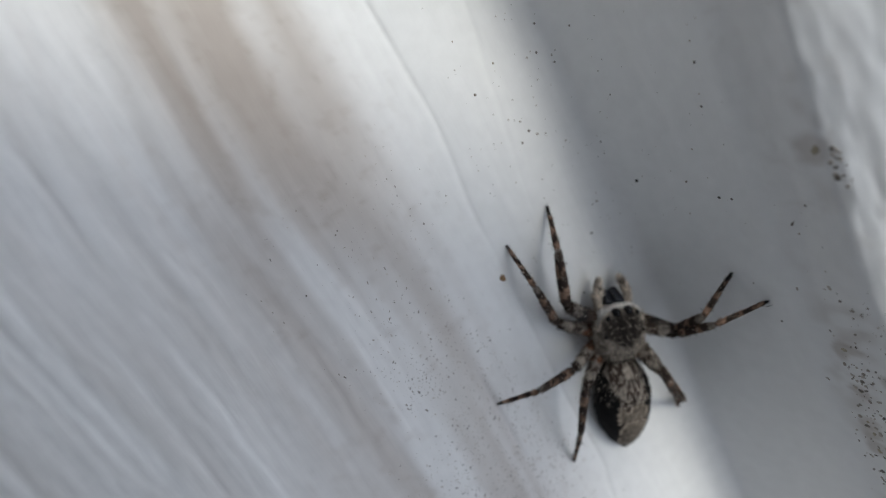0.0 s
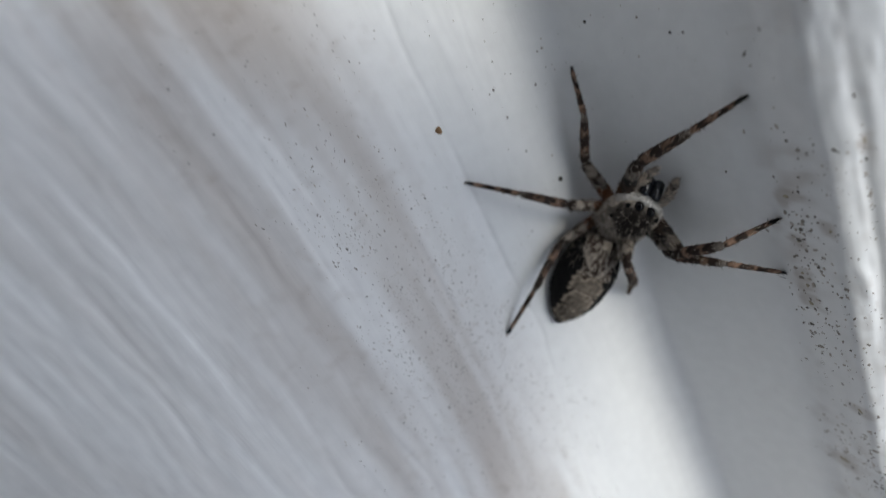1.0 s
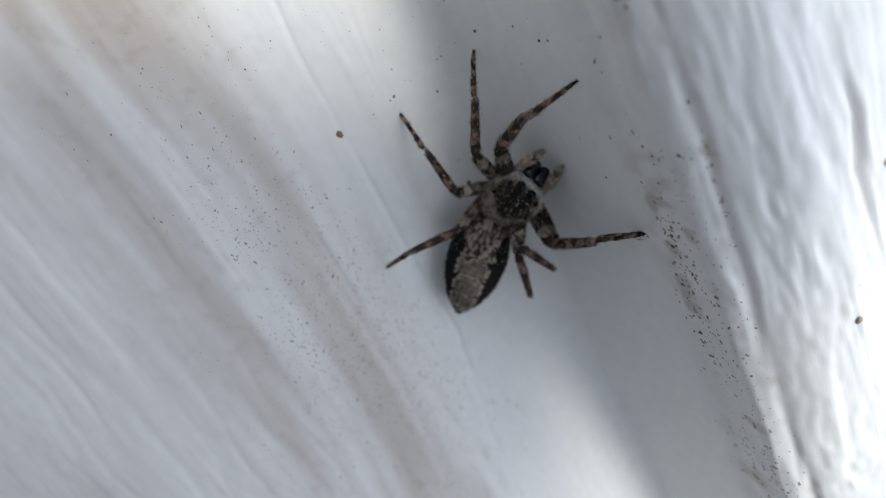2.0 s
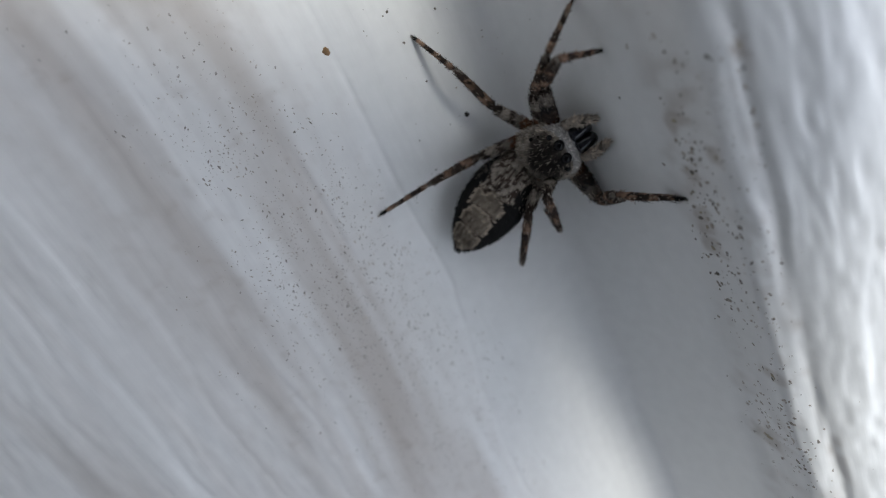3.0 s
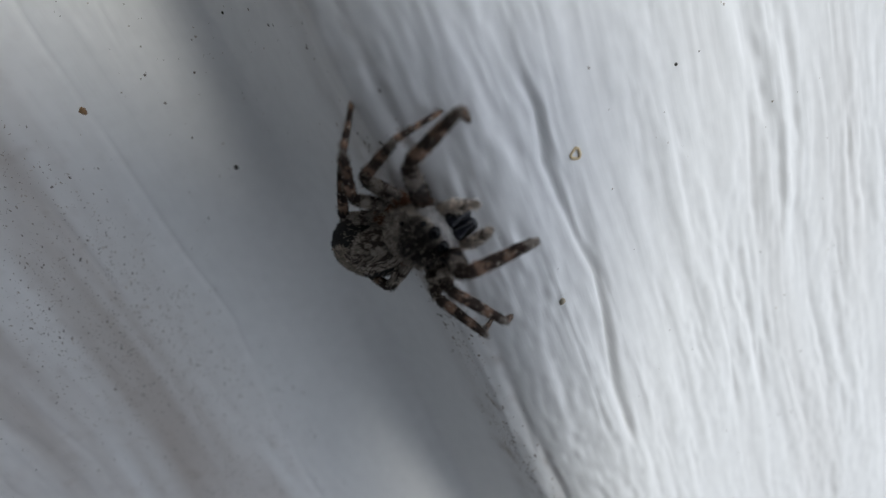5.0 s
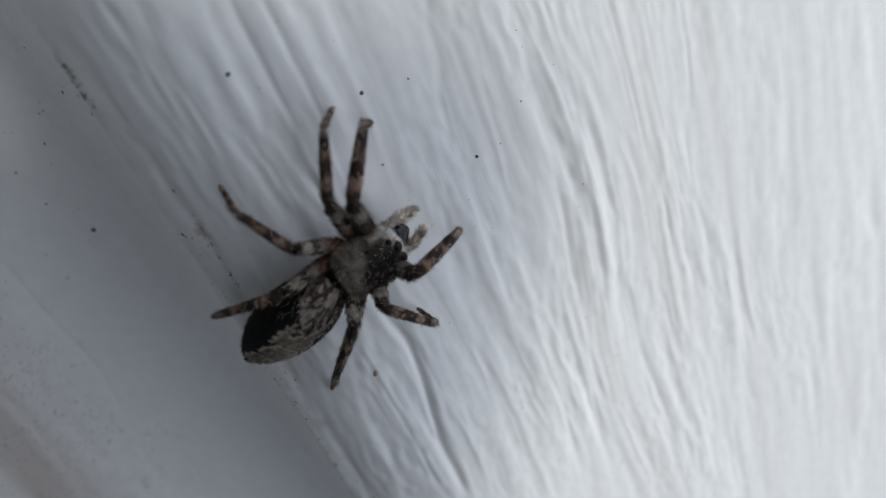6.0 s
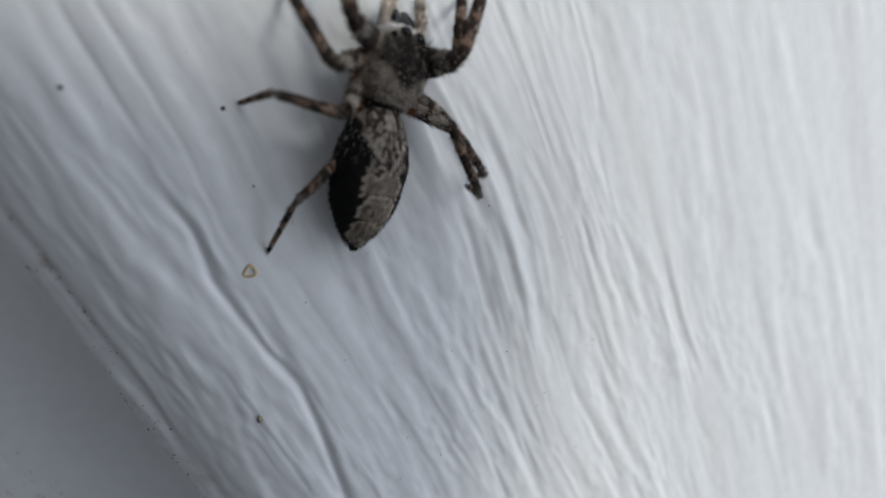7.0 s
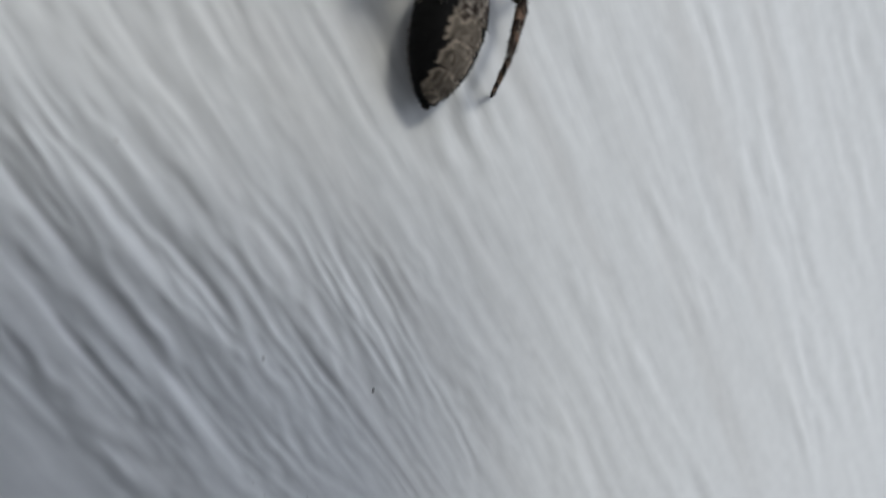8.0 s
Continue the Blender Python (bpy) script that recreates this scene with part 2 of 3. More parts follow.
def stains(x, z):
    """Weathered colour of the vinyl: white, with brown runs along the grain and grime on the under-edge."""
    wz = z + 1.2 * vnoise(x / 19.0, z / 9.0, 55)
    run = 0.6 * vnoise(x / 30.0, wz / 3.4, 51) + 0.75 * vnoise(x / 26.0, wz / 1.5, 60) + 0.4 * vnoise(x / 10.0, wz / 0.8, 52)
    pepper = np.maximum(0, vnoise(x / 0.9, z / 0.7, 53) + 0.5 * vnoise(x / 0.4, z / 0.35, 54) - 0.35)
    low = ramp(z, 1, -8) * (0.62 + 0.38 * ramp(z, -19, -11))
    s = low * (0.52 + 0.42 * np.clip(run + 0.1, -0.7, 1.0)) + 0.16 * pepper * ramp(z, 4, -4) * ramp(z, -24, -12)
    # a broad brown patch at the weather side
    s = s + 0.28 * ramp(x, -4, -18) * ramp(z, -3, -8) * ramp(z, -19, -12) * (0.8 + 0.4 * run)
    edge = ramp(z, 18.7, 20.0) * ramp(z, 24.8, 23.4) * (1 - 0.6 * ramp(z, 20.9, 21.6) * ramp(z, 23.3, 22.6))
    s = s + edge * (0.1 + 0.5 * np.clip(vnoise(x / 2.5, z / 1.2, 56) + 0.1, 0, 1) * np.clip(0.4 + vnoise(x / 1.0, z / 0.6, 57), 0, 1))
    for x0, z0, r in MUD_SPOTS:
        d = np.hypot((x - x0) / (2.4 * r), (z - z0) / (1.5 * r)) + 0.45 * vnoise(x / 0.6, z / 0.4, 59)
        s = s + 0.45 * ramp(d, 1.2, 0.5)
    crust = np.clip(vnoise(x / 4.0, z / 1.0, 64) + 0.15, 0, 1) * ramp(vnoise(x / 0.5, z / 0.3, 65), 0.1, 0.5)
    s = s + 0.25 * crust * ramp(z, 18.7, 20.0) * ramp(z, 24.6, 22.5)
    s = s + 0.18 * ramp(z, 28, 60) * np.clip(vnoise(x / 30, z / 3, 58), 0, 1)
    s = np.clip(s, 0, 1)[..., None]
    white, grime = np.array([0.80, 0.80, 0.80]), np.array([0.40, 0.35, 0.312])
    return white * (1 - s) + grime * s


def board(name, knots, z0, z1, label):
    """One siding board: the embossed face on a fine grid, with thickness."""
    xs = np.concatenate([np.linspace(-420, -70, 36)[:-1], np.linspace(-70, 120, 620)[:-1], np.linspace(120, 460, 36)])
    dense = np.arange(z0, z1, 0.02)
    step = np.interp(dense, [z0, -36, -32, 62, 70, z1], [1.2, 1.2, 1 / 1.4, 1 / 1.4, 1.5, 3.0])
    arc = np.concatenate([[0], np.cumsum(np.hypot(np.diff(dense), np.diff(curve_y(knots, dense))) / step[1:])])
    zs = np.interp(np.arange(0, arc[-1], 0.26), arc, dense)
    X, Z = np.meshgrid(xs, zs, indexing="ij")
    Y0 = curve_y(knots, Z)
    dy = (curve_y(knots, np.minimum(Z + 0.05, z1)) - curve_y(knots, np.maximum(Z - 0.05, z0))) / 0.1
    h = relief(X, Z)
    nrm = np.sqrt(1 + dy * dy)
    Y, Zd = Y0 - h / nrm, Z + h * dy / nrm
    nx, nz = X.shape
    front = np.stack([X, Y, Zd], -1).reshape(-1, 3)
    idx = np.arange(nx * nz).reshape(nx, nz)
    quads = np.stack([idx[:-1, :-1], idx[1:, :-1], idx[1:, 1:], idx[:-1, 1:]], -1).reshape(-1, 4)
    # back skin, coarse, 1.4 units behind, joined by a rim
    rim = np.concatenate([idx[:, 0], idx[-1, 1:], idx[-2::-1, -1], idx[0, -2:0:-1]])
    back = front[rim] + np.array([0, 1.4, 0])
    base = len(front)
    nr = len(rim)
    side = [(int(rim[i]), base + i, base + (i + 1) % nr, int(rim[(i + 1) % nr])) for i in range(nr)]
    verts = np.concatenate([front, back]) * U
    cols = np.concatenate([stains(X, Z).reshape(-1, 3), np.full((nr, 3), 0.8)])
    me = mesh_of(name, verts.tolist(), quads.tolist() + side, VINYL, cols)
    return tagged(new(name, me), label, "siding", kind="structure")


board("wall_siding", FACE, -75, 150, "white embossed vinyl siding with a hollow, dirty lip and weather stains")


def slab(name, x0, x1, y0, y1, z0, z1, material, label, category):
    bm = bmesh.new()
    bmesh.ops.create_cube(bm, size=1)
    for v in bm.verts:
        v.co = ((x0, x1)[v.co.x > 0], (y0, y1)[v.co.y > 0], (z0, z1)[v.co.z > 0])
    bmesh.ops.bevel(bm, geom=list(bm.edges), offset=0.002, segments=1, affect="EDGES")
    me = bpy.data.meshes.new(name)
    bm.to_mesh(me)
    bm.free()
    me.materials.append(material)
    return tagged(new(name, me), label, category, kind="structure")


slab("wall_core", -2.0, 2.0, 0.03, 0.15, -1.4, 1.3, PLASTER, "plain pale house wall behind the siding", "wall")
slab("wall_above", -2.0, 2.0, 0.0145, 0.0299, 0.1255, 1.3, PLASTER, "plain pale wall above the siding boards", "wall")
slab("wall_below", -2.0, 2.0, -0.0215, 0.0299, -1.4, -0.066, PLASTER, "plain pale wall below the siding boards", "wall")


def ground():
    n = 24
    r = [0.0] + [0.5 * 1.45**i for i in range(n)]
    verts, faces, seg = [], [], 32
    for i, q in enumerate(r):
        for j in range(seg):
            a = 2 * math.pi * j / seg
            verts.append((q * math.cos(a), q * math.sin(a), -1.4))
    for i in range(n):
        for j in range(seg):
            k = (j + 1) % seg
            faces.append((i * seg + j, (i + 1) * seg + j, (i + 1) * seg + k, i * seg + k))
    tagged(new("ground", mesh_of("ground", verts, faces, SOIL)), "plain grey ground at the foot of the house wall", "ground", kind="structure")


ground()


# ---- dirt on the siding ----


def ground_at(x, z):
    """The siding's y, slope and emboss at each place."""
    x, z = np.array(x, float), np.array(z, float)
    return list(zip(surface_y(z).tolist(), ((surface_y(z + 0.1) - surface_y(z - 0.1)) / 0.2).tolist(), relief(x, z).tolist()))


def blob(rng, x, z, size, flat=0.45, long=1.0, ground=None):
    """Vertices and faces of one small irregular lump lying on the siding."""
    y0, slope, lift = ground or ground_at([x], [z])[0]
    nv = Vector((0, -1, slope)).normalized()
    av = Vector((1, 0, 0))
    bv = nv.cross(av)
    turn = rng.uniform(0, 6.28) if long == 1.0 else rng.gauss(0, 0.7)
    c, s = math.cos(turn), math.sin(turn)
    base = Vector((x, y0, z)) + nv * (lift - 0.05 * size)
    vs, fs, k = [], [], 7
    for ring, (rad, up) in enumerate(((1.0, 0.0), (0.75, 0.6))):
        for i in range(k):
            a = 2 * math.pi * i / k
            q = size * rad * rng.uniform(0.65, 1.15)
            px, pz = q * math.cos(a) * long, q * math.sin(a)
            vs.append((base + av * (c * px - s * pz) + bv * (s * px + c * pz) + nv * (up * flat * size)) * U)
    vs.append((base + nv * flat * size * rng.uniform(0.8, 1.2)) * U)
    for i in range(k):
        j = (i + 1) % k
        fs.append((i, j, k + j, k + i))
        fs.append((k + i, k + j, 2 * k))
    return vs, fs


def scatter(name, spots, material, label):
    verts, faces, rng = [], [], random.Random(17)
    under = ground_at([q[0] for q in spots], [q[1] for q in spots])
    for q, g in zip(spots, under):
        vs, fs = blob(rng, *q, ground=g)
        o = len(verts)
        verts += [tuple(v) for v in vs]
        faces += [tuple(o + i for i in f) for f in fs]
    tagged(new(name, mesh_of(name, verts, faces, material, smooth=False)), label, "dirt", kind="stuff")


def dirt():
    rng = random.Random(7)
    spots = []
    for i in range(760):           # peppering along the lower board, in small drifts along the grain
        cx = rng.choice((rng.uniform(-14, 60), rng.uniform(-2, 40), rng.gauss(17, 7)))
        cz = rng.gauss(-7.6 + 0.05 * cx, 3.4)
        for j in range(rng.choice((1, 2, 3, 5, 8, 12))):
            x, z = rng.gauss(cx, 1.3), rng.gauss(cz, 0.5)
            if z < 9:
                spots.append((x, z, 0.022 + 0.055 * rng.random() ** 3, 0.2, rng.choice((1.0, 1.6, 2.6))))
    for i in range(210):           # round the hollow
        spots.append((rng.gauss(-8, 9), rng.uniform(2, 19), 0.04 + 0.1 * rng.random() ** 4))
    for i in range(240):          # under-edge of the upper board
        x = rng.uniform(8, 52)
        spots.append((x, rng.gauss(21.4, 1.0), 0.04 + 0.08 * rng.random() ** 3, 0.35, rng.choice((1.0, 2.0))))
    for i in range(110):
        spots.append((rng.uniform(-20, 75), rng.uniform(24, 55), 0.04 + 0.08 * rng.random() ** 3))
    scatter("dirt_specks", spots, DUST, "fine dark dirt specks scattered on the white siding")
    spots = []
    for i in range(260):
        x = rng.choice((rng.uniform(0, 46), rng.gauss(23, 4), rng.gauss(38, 2)))
        spots.append((x, rng.gauss(20.4 + 0.015 * x, 0.6), 0.04 + 0.13 * rng.random() ** 2, 0.2, rng.choice((1.0, 1.8))))
    for i in range(75):
        spots.append((rng.gauss(18, 4.5), rng.gauss(20.4, 0.3), 0.06 + 0.14 * rng.random() ** 2, 0.45, rng.choice((1.0, 1.5))))
    for i in range(36):            # crumbs caught in the seam behind the rim
        spots.append((rng.gauss(12, 2.4), rng.gauss(23.55, 0.12), 0.04 + 0.09 * rng.random() ** 2, 0.3, rng.choice((1.0, 2.0))))
    for i in range(24):
        spots.append((rng.gauss(-1.8, 0.8), rng.gauss(21.9, 0.2), 0.06 + 0.14 * rng.random() ** 2, 0.4, rng.choice((1.0, 2.0))))
    scatter("lip_grime", spots, DUST, "brownish grime crusted along the siding's lower lip")


dirt()


def spot(name, x, z, size, material, label, category, flat=0.4, long=1.0, seed=1, group=""):
    vs, fs = blob(random.Random(seed), x, z, size, flat, long)
    return tagged(new(name, mesh_of(name, [tuple(v) for v in vs], fs, material)), label, category, group)


spot("crumb", 0.0, 0.0, 0.3, CRUMB, "tiny orange-brown crumb stuck to white siding", "crumb", 0.7, 1.5, 3)
spot("crumb", 9.1, 7.4, 0.26, SPECK, "small black crumb in the siding's hollow", "crumb", 0.8, 1.0, 4)
for q, (x, z, size) in enumerate(MUD_SPOTS):
    spot("mud_spot", x, z, 0.62 * size, MUD, "flat brown mud spot on the siding's under-edge", "mud spot", 0.14, 1.5, 20 + q, "mud spots")
for q, (x, z, size) in enumerate(((24.7, 29.4, 0.32), (5.2, 37.0, 0.18), (0.8, 30.4, 0.18), (6.0, 57.7, 0.15), (13.0, 42.7, 0.16),
                                  (-2.2, 13.3, 0.18), (0.0, 17.3, 0.14))):
    spot("speck", x, z, size, MUD if q == 0 else SPECK, "dark speck on the wood-grain siding", "speck", 0.5, 1.0, 40 + q, "specks")


def ring_spot():
    """A small yellowish ring left by a dried drop."""
    vs, fs, x0, z0, a, b = [], [], 15.0, 33.7, 20, 8
    y0 = float(surface_y(z0))
    for i in range(a):
        u = 2 * math.pi * i / a
        for j in range(b):
            v = 2 * math.pi * j / b
            r = 0.34 + 0.11 * math.cos(v) + 0.05 * math.sin(3 * u)
            vs.append(((x0 + r * math.cos(u)) * U, (y0 - 0.08 - 0.08 * math.sin(v) + 0.42 * r * math.sin(u)) * U, (z0 + r * math.sin(u)) * U))
            fs.append((i * b + j, ((i + 1) % a) * b + j, ((i + 1) % a) * b + (j + 1) % b, i * b + (j + 1) % b))
    ochre = plain_material("ochre_residue", (0.6, 0.48, 0.3), 0.7, 4000, 0.3)
    tagged(new("residue_ring", mesh_of("residue_ring", vs, fs, ochre)), "small ochre ring of residue on the siding", "residue")


ring_spot()

# ---- the spider ----
GREY, PALE, BLACK, BROWN, RUST, WHITE = (np.array(c) for c in (
    (0.15, 0.128, 0.11), (0.33, 0.285, 0.24), (0.008, 0.0075, 0.0075), (0.038, 0.027, 0.022), (0.1, 0.043, 0.022), (0.68, 0.655, 0.63)))


def hairs(rng, verts, faces, cols, points, length, lean, colour=None, spread=0.5, mix=0.0, dark=0.8):
    """Adds thin three-sided hairs at (place, normal, colour) points, leaning along lean."""
    for place, nrm, col in points:
        d = (Vector(nrm) + Vector(lean) * rng.uniform(0.5, 1.3) + Vector([rng.gauss(0, spread) for _ in range(3)])).normalized()
        side = d.orthogonal().normalized()
        other = d.cross(side)
        L = length * rng.uniform(0.5, 1.2)
        w = 0.024 * rng.uniform(0.8, 1.3)
        o = len(verts)
        p = Vector(place)
        for k in range(3):
            a = 2.094 * k
            verts.append(tuple(p + (side * math.cos(a) + other * math.sin(a)) * w))
        verts.append(tuple(p + d * L))
        faces += [(o, o + 1, o + 3), (o + 1, o + 2, o + 3), (o + 2, o, o + 3)]
        c = np.array(colour if colour is not None else col)
        if mix:
            q = rng.random()
            c = PALE * 1.35 if q < mix else (BLACK * 2 if q > 1 - dark * mix else c)
        cols += [c] * 4


def lathe(profile, rings, seg):
    """A closed body along y. profile(u) gives y, half width, up, down and lift for u from 0 to 1."""
    verts, faces, par = [], [], []
    for i in range(rings + 1):
        y, w, up, down, lift = profile(i / rings)
        for j in range(seg):
            a = 2 * math.pi * j / seg
            s = math.sin(a)
            verts.append((w * math.cos(a), y, lift + (up if s > 0 else down) * s))
            par.append((i / rings, a))
    for i in range(rings):
        for j in range(seg):
            k = (j + 1) % seg
            faces.append((i * seg + j, (i + 1) * seg + j, (i + 1) * seg + k, i * seg + k))
    faces.append(tuple(range(seg)))
    faces.append(tuple(rings * seg + j for j in reversed(range(seg))))
    return verts, faces, par


def finish(name, verts, faces, cols, parent, label=""):
    me = mesh_of(name, (np.array(verts) * U).tolist(), faces, FUR, np.array(cols))
    return child(name, me, parent, label)


def normal_points(rng, verts, cols, centre_z, count, keep=lambda p: True, squash=(1, 1, 1)):
    pts = []
    while len(pts) < count:
        i = rng.randrange(len(verts))
        p = Vector(verts[i])
        if not keep(p):
            continue
        n = Vector((p.x * squash[0], p.y * squash[1] * 0.3, (p.z - centre_z) * squash[2]))
        if n.length < 1e-6:
            continue
        pts.append((p, n.normalized(), cols[i]))
    return pts


def abdomen_colour(x, y, z):
    """Hoary grey fore part, then a pale scalloped band between black flanks."""
    u = -y / 9.5
    n1 = float(vnoise(np.array([x * 1.6 + 7]), np.array([y * 1.6]), 61)[0])
    n2 = float(vnoise(np.array([x * 3.5]), np.array([y * 3.5]), 62)[0])
    n3 = float(vnoise(np.array([x * 6.0]), np.array([y * 1.8]), 63)[0])
    if z < -0.8:
        return np.clip(GREY * (0.9 + 0.5 * n2), 0, 1)
    if u < 0.4:
        half = 1.75 - 0.7 * u + 0.3 * n1
        if abs(x) < half and z > 0:
            streak = n3 + 0.6 * n2
            return np.clip(PALE * (0.8 + 0.3 * n2) if streak > 0.05 else BROWN * (1.2 + 0.5 * n1), 0, 1)
    else:
        lobe = (u - 0.4) * 5.8 + 0.22 * n1 - 0.16 * abs(x)
        k = lobe % 1.0
        half = (1.55 - 0.14 * max(0, int(lobe))) * (0.7 + 0.34 * ramp(k, 0.0, 0.3) - 0.14 * k) + 0.1 * n2
        if abs(x) < half and z > 0:
            edge = half - abs(x) < 0.22 or 0.06 < k < 0.2
            col = PALE * (0.95 if edge else 0.5) * (1.0, 0.96, 0.9)
            if k < 0.07 and abs(x) > 0.35:
                col = BROWN * 1.1
            if n3 < -0.5:
                col = col * 0.7
            return np.clip(col * (1 + 0.38 * n2 + 0.18 * n3), 0, 1)
    return BLACK * (1 + 0.3 * n2)


def build_abdomen(spider):
    rng = random.Random(11)

    def prof(u):
        y = -9.5 * u
        w = 2.6 * (math.sin(math.pi * min(1, u * 0.9 + 0.05) ** 0.86)) ** 0.66 * math.sqrt(max(0, 1 - u**12)) + 0.04
        return y, max(0.08, w), max(0.08, w * 0.84), max(0.08, w * 0.66), -0.15 - 0.25 * u
    verts, faces, _ = lathe(prof, 110, 84)
    cols = [abdomen_colour(*v) for v in verts]
    pts = normal_points(rng, verts, cols, -0.2, 3000, lambda p: p.y < -0.2)
    hairs(rng, verts, faces, cols, pts, 0.3, (0, -1.5, 0), None, 0.35)
    fore = normal_points(rng, verts, cols, -0.2, 900, lambda p: -3.8 < p.y < -0.2 and p.z > -0.4)
    hairs(rng, verts, faces, cols, fore, 0.36, (0, -1.6, 0), None, 0.35, 0.3)
    ob = finish("abdomen", verts, faces, cols, spider, "grey and black scalloped, hairy abdomen")
    for s in (-0.22, 0.22):
        v2, f2, _ = lathe(lambda u: (-9.2 - 0.5 * u, 0.17 * (1 - 0.6 * u), 0.17 * (1 - 0.6 * u), 0.17 * (1 - 0.6 * u), -0.4), 5, 8)
        v2 = [(x + s, y, z) for x, y, z in v2]
        finish("spinneret", v2, f2, [BROWN] * len(v2), ob)
    return ob


def carapace_colour(x, y, z):
    n1 = float(vnoise(np.array([x * 1.3]), np.array([y * 1.3]), 71)[0])
    n2 = float(vnoise(np.array([x * 4]), np.array([y * 4]), 72)[0])
    col = PALE * (0.95 + 0.25 * n2) + 0.12 * PALE * n1
    if n2 < -0.3:
        col = col * 0.7
    if z > 0.5 and 1.4 < y and abs(x) < 2.15:
        crown = math.hypot(x / 2.0, (y - 3.35) / 1.85) + 0.14 * n1
        bar = abs(abs(x) - 0.55 - 0.12 * n1) / 0.42
        w = float(ramp(crown, 1.05, 0.72)) * (0.86 + 0.2 * float(ramp(bar, 1.2, 0.5)) + 0.14 * n2)
        col = col * (1 - min(1, w)) + (BLACK * 1.2 + BROWN * 0.4) * min(1, w)
    if y + 0.16 * x * x > 4.5 and z < 0.62:
        col = WHITE * (0.85 + 0.2 * n2)
    elif abs(x) > 1.25 and y > 3.2 and z < 0.75:
        col = PALE * (1.5 + 0.3 * n2)
    if y < 0.3:
        col = BLACK * 2
    if z < -0.35 and y < 4.4:
        col = BROWN * 0.7
    return np.clip(col, 0, 1)


def ball(name, r, parent, place, label):
    bm = bmesh.new()
    bmesh.ops.create_uvsphere(bm, u_segments=20, v_segments=12, radius=r * U)
    for f in bm.faces:
        f.smooth = True
    me = bpy.data.meshes.new(name)
    bm.to_mesh(me)
    bm.free()
    me.materials.append(EYE)
    ob = child(name, me, parent, label)
    ob.location = Vector(place) * U
    return ob


def build_carapace(spider):
    rng = random.Random(12)

    def prof(u):
        y = -0.25 + 5.3 * u
        w = float(curve_y(((0, 0.6), (0.05, 1.15), (0.15, 1.78), (0.3, 2.13), (0.5, 2.28), (0.68, 2.26), (0.83, 2.05), (0.93, 1.66), (1, 1.05)), u))
        up = float(curve_y(((0, 0.5), (0.08, 0.95), (0.25, 1.42), (0.5, 1.68), (0.73, 1.64), (0.87, 1.34), (0.95, 0.86), (1, 0.1)), u))
        down = float(np.interp(u, (0, 0.2, 0.9, 1), (0.6, 1.1, 1.1, 0.5)))
        return y, w, up, down, 0.0
    verts, faces, _ = lathe(prof, 72, 72)
    cols = [carapace_colour(*v) for v in verts]
    pts = normal_points(rng, verts, cols, 0.0, 4200, lambda p: p.z > -0.7)
    hairs(rng, verts, faces, cols, pts, 0.3, (0, -1.0, 0), None, 0.5, 0.16, 0.25)
    brow = []
    for x in np.linspace(-1.75, 1.75, 170):
        y = 4.8 - 0.16 * x * x
        for z in (0.4, 0.25, 0.05, -0.25, -0.5):
            brow.append(((x * (0.9 if z < 0 else 1.0), y + (0.14 if z < 0.8 else -0.03), z), (0.25 * x, 1.0, 0.15), WHITE))
    hairs(rng, verts, faces, cols, brow, 0.34, (0, 0.2, -0.1), None, 0.35)
    flank = [((s * (2.2 + 0.1 * rng.random()), y, 0.1 + 0.4 * rng.random()), (s, 0.1, 0.4), PALE * 1.2)
             for s in (-1, 1) for y in np.linspace(0.8, 4.2, 150)]
    hairs(rng, verts, faces, cols, flank, 0.36, (0, -0.4, 0), None, 0.4)
    lashes = [((rng.uniform(-1.7, 1.7), rng.uniform(3.9, 4.6), 1.3), (0, 0.7, 1), BLACK) for _ in range(26)]
    hairs(rng, verts, faces, cols, lashes, 0.7, (0, 0.5, 0), BLACK * 2, 0.4)
    ob = finish("carapace", verts, faces, cols, spider, "grey-brown furred head with a white face and dark crown")
    for x, y, z, r in ((0.55, 4.62, 0.84, 0.44), (1.4, 4.3, 0.96, 0.22), (1.8, 3.5, 1.1, 0.08), (1.78, 2.75, 1.16, 0.15)):
        for s in (-1, 1):
            ball("eye", r, ob, (s * x, y, z), "glossy black eye")
    return ob


def tube(length, r0, r1, swell, seg=14, rings=22):
    def prof(u):
        r = (r0 + (r1 - r0) * u) * (1 + swell * math.sin(math.pi * u)) * min(1.0, 0.55 + 6 * u) * min(1.0, 0.5 + 6 * (1 - u))
        return length * u, r, r, r, 0.0
    return lathe(prof, rings, seg)


def limb(name, length, r0, r1, swell, bands, parent, seed, hair=90, label="", hair_length=0.3):
    """A hairy limb segment along +y, ringed with bands of (from, to, colour)."""
    rng = random.Random(seed)
    verts, faces, par = tube(length, r0, r1, swell)
    cols, off = [], rng.uniform(-0.05, 0.05)
    for (x, y, z), (u, a) in zip(verts, par):
        n2 = float(vnoise(np.array([x * 5 + seed]), np.array([y * 5 + z * 5]), 81)[0])
        c = BROWN
        for a0, a1, colour in bands:
            if a0 + 0.1 * n2 + off <= u < a1 + 0.1 * n2 + off:
                c = colour
        cols.append(np.clip(c * (1 + 0.55 * n2), 0, 1))
    pts = normal_points(rng, verts, cols, 0.0, hair)
    hairs(rng, verts, faces, cols, pts, hair_length, (0, 0.9, 0), None, 0.55, 0.2)
    spines = normal_points(rng, verts, cols, 0.0, 3)
    hairs(rng, verts, faces, cols, spines, 0.55, (0, 0.6, 0), BLACK * 1.5, 0.2)
    return finish(name, verts, faces, cols, parent, label)


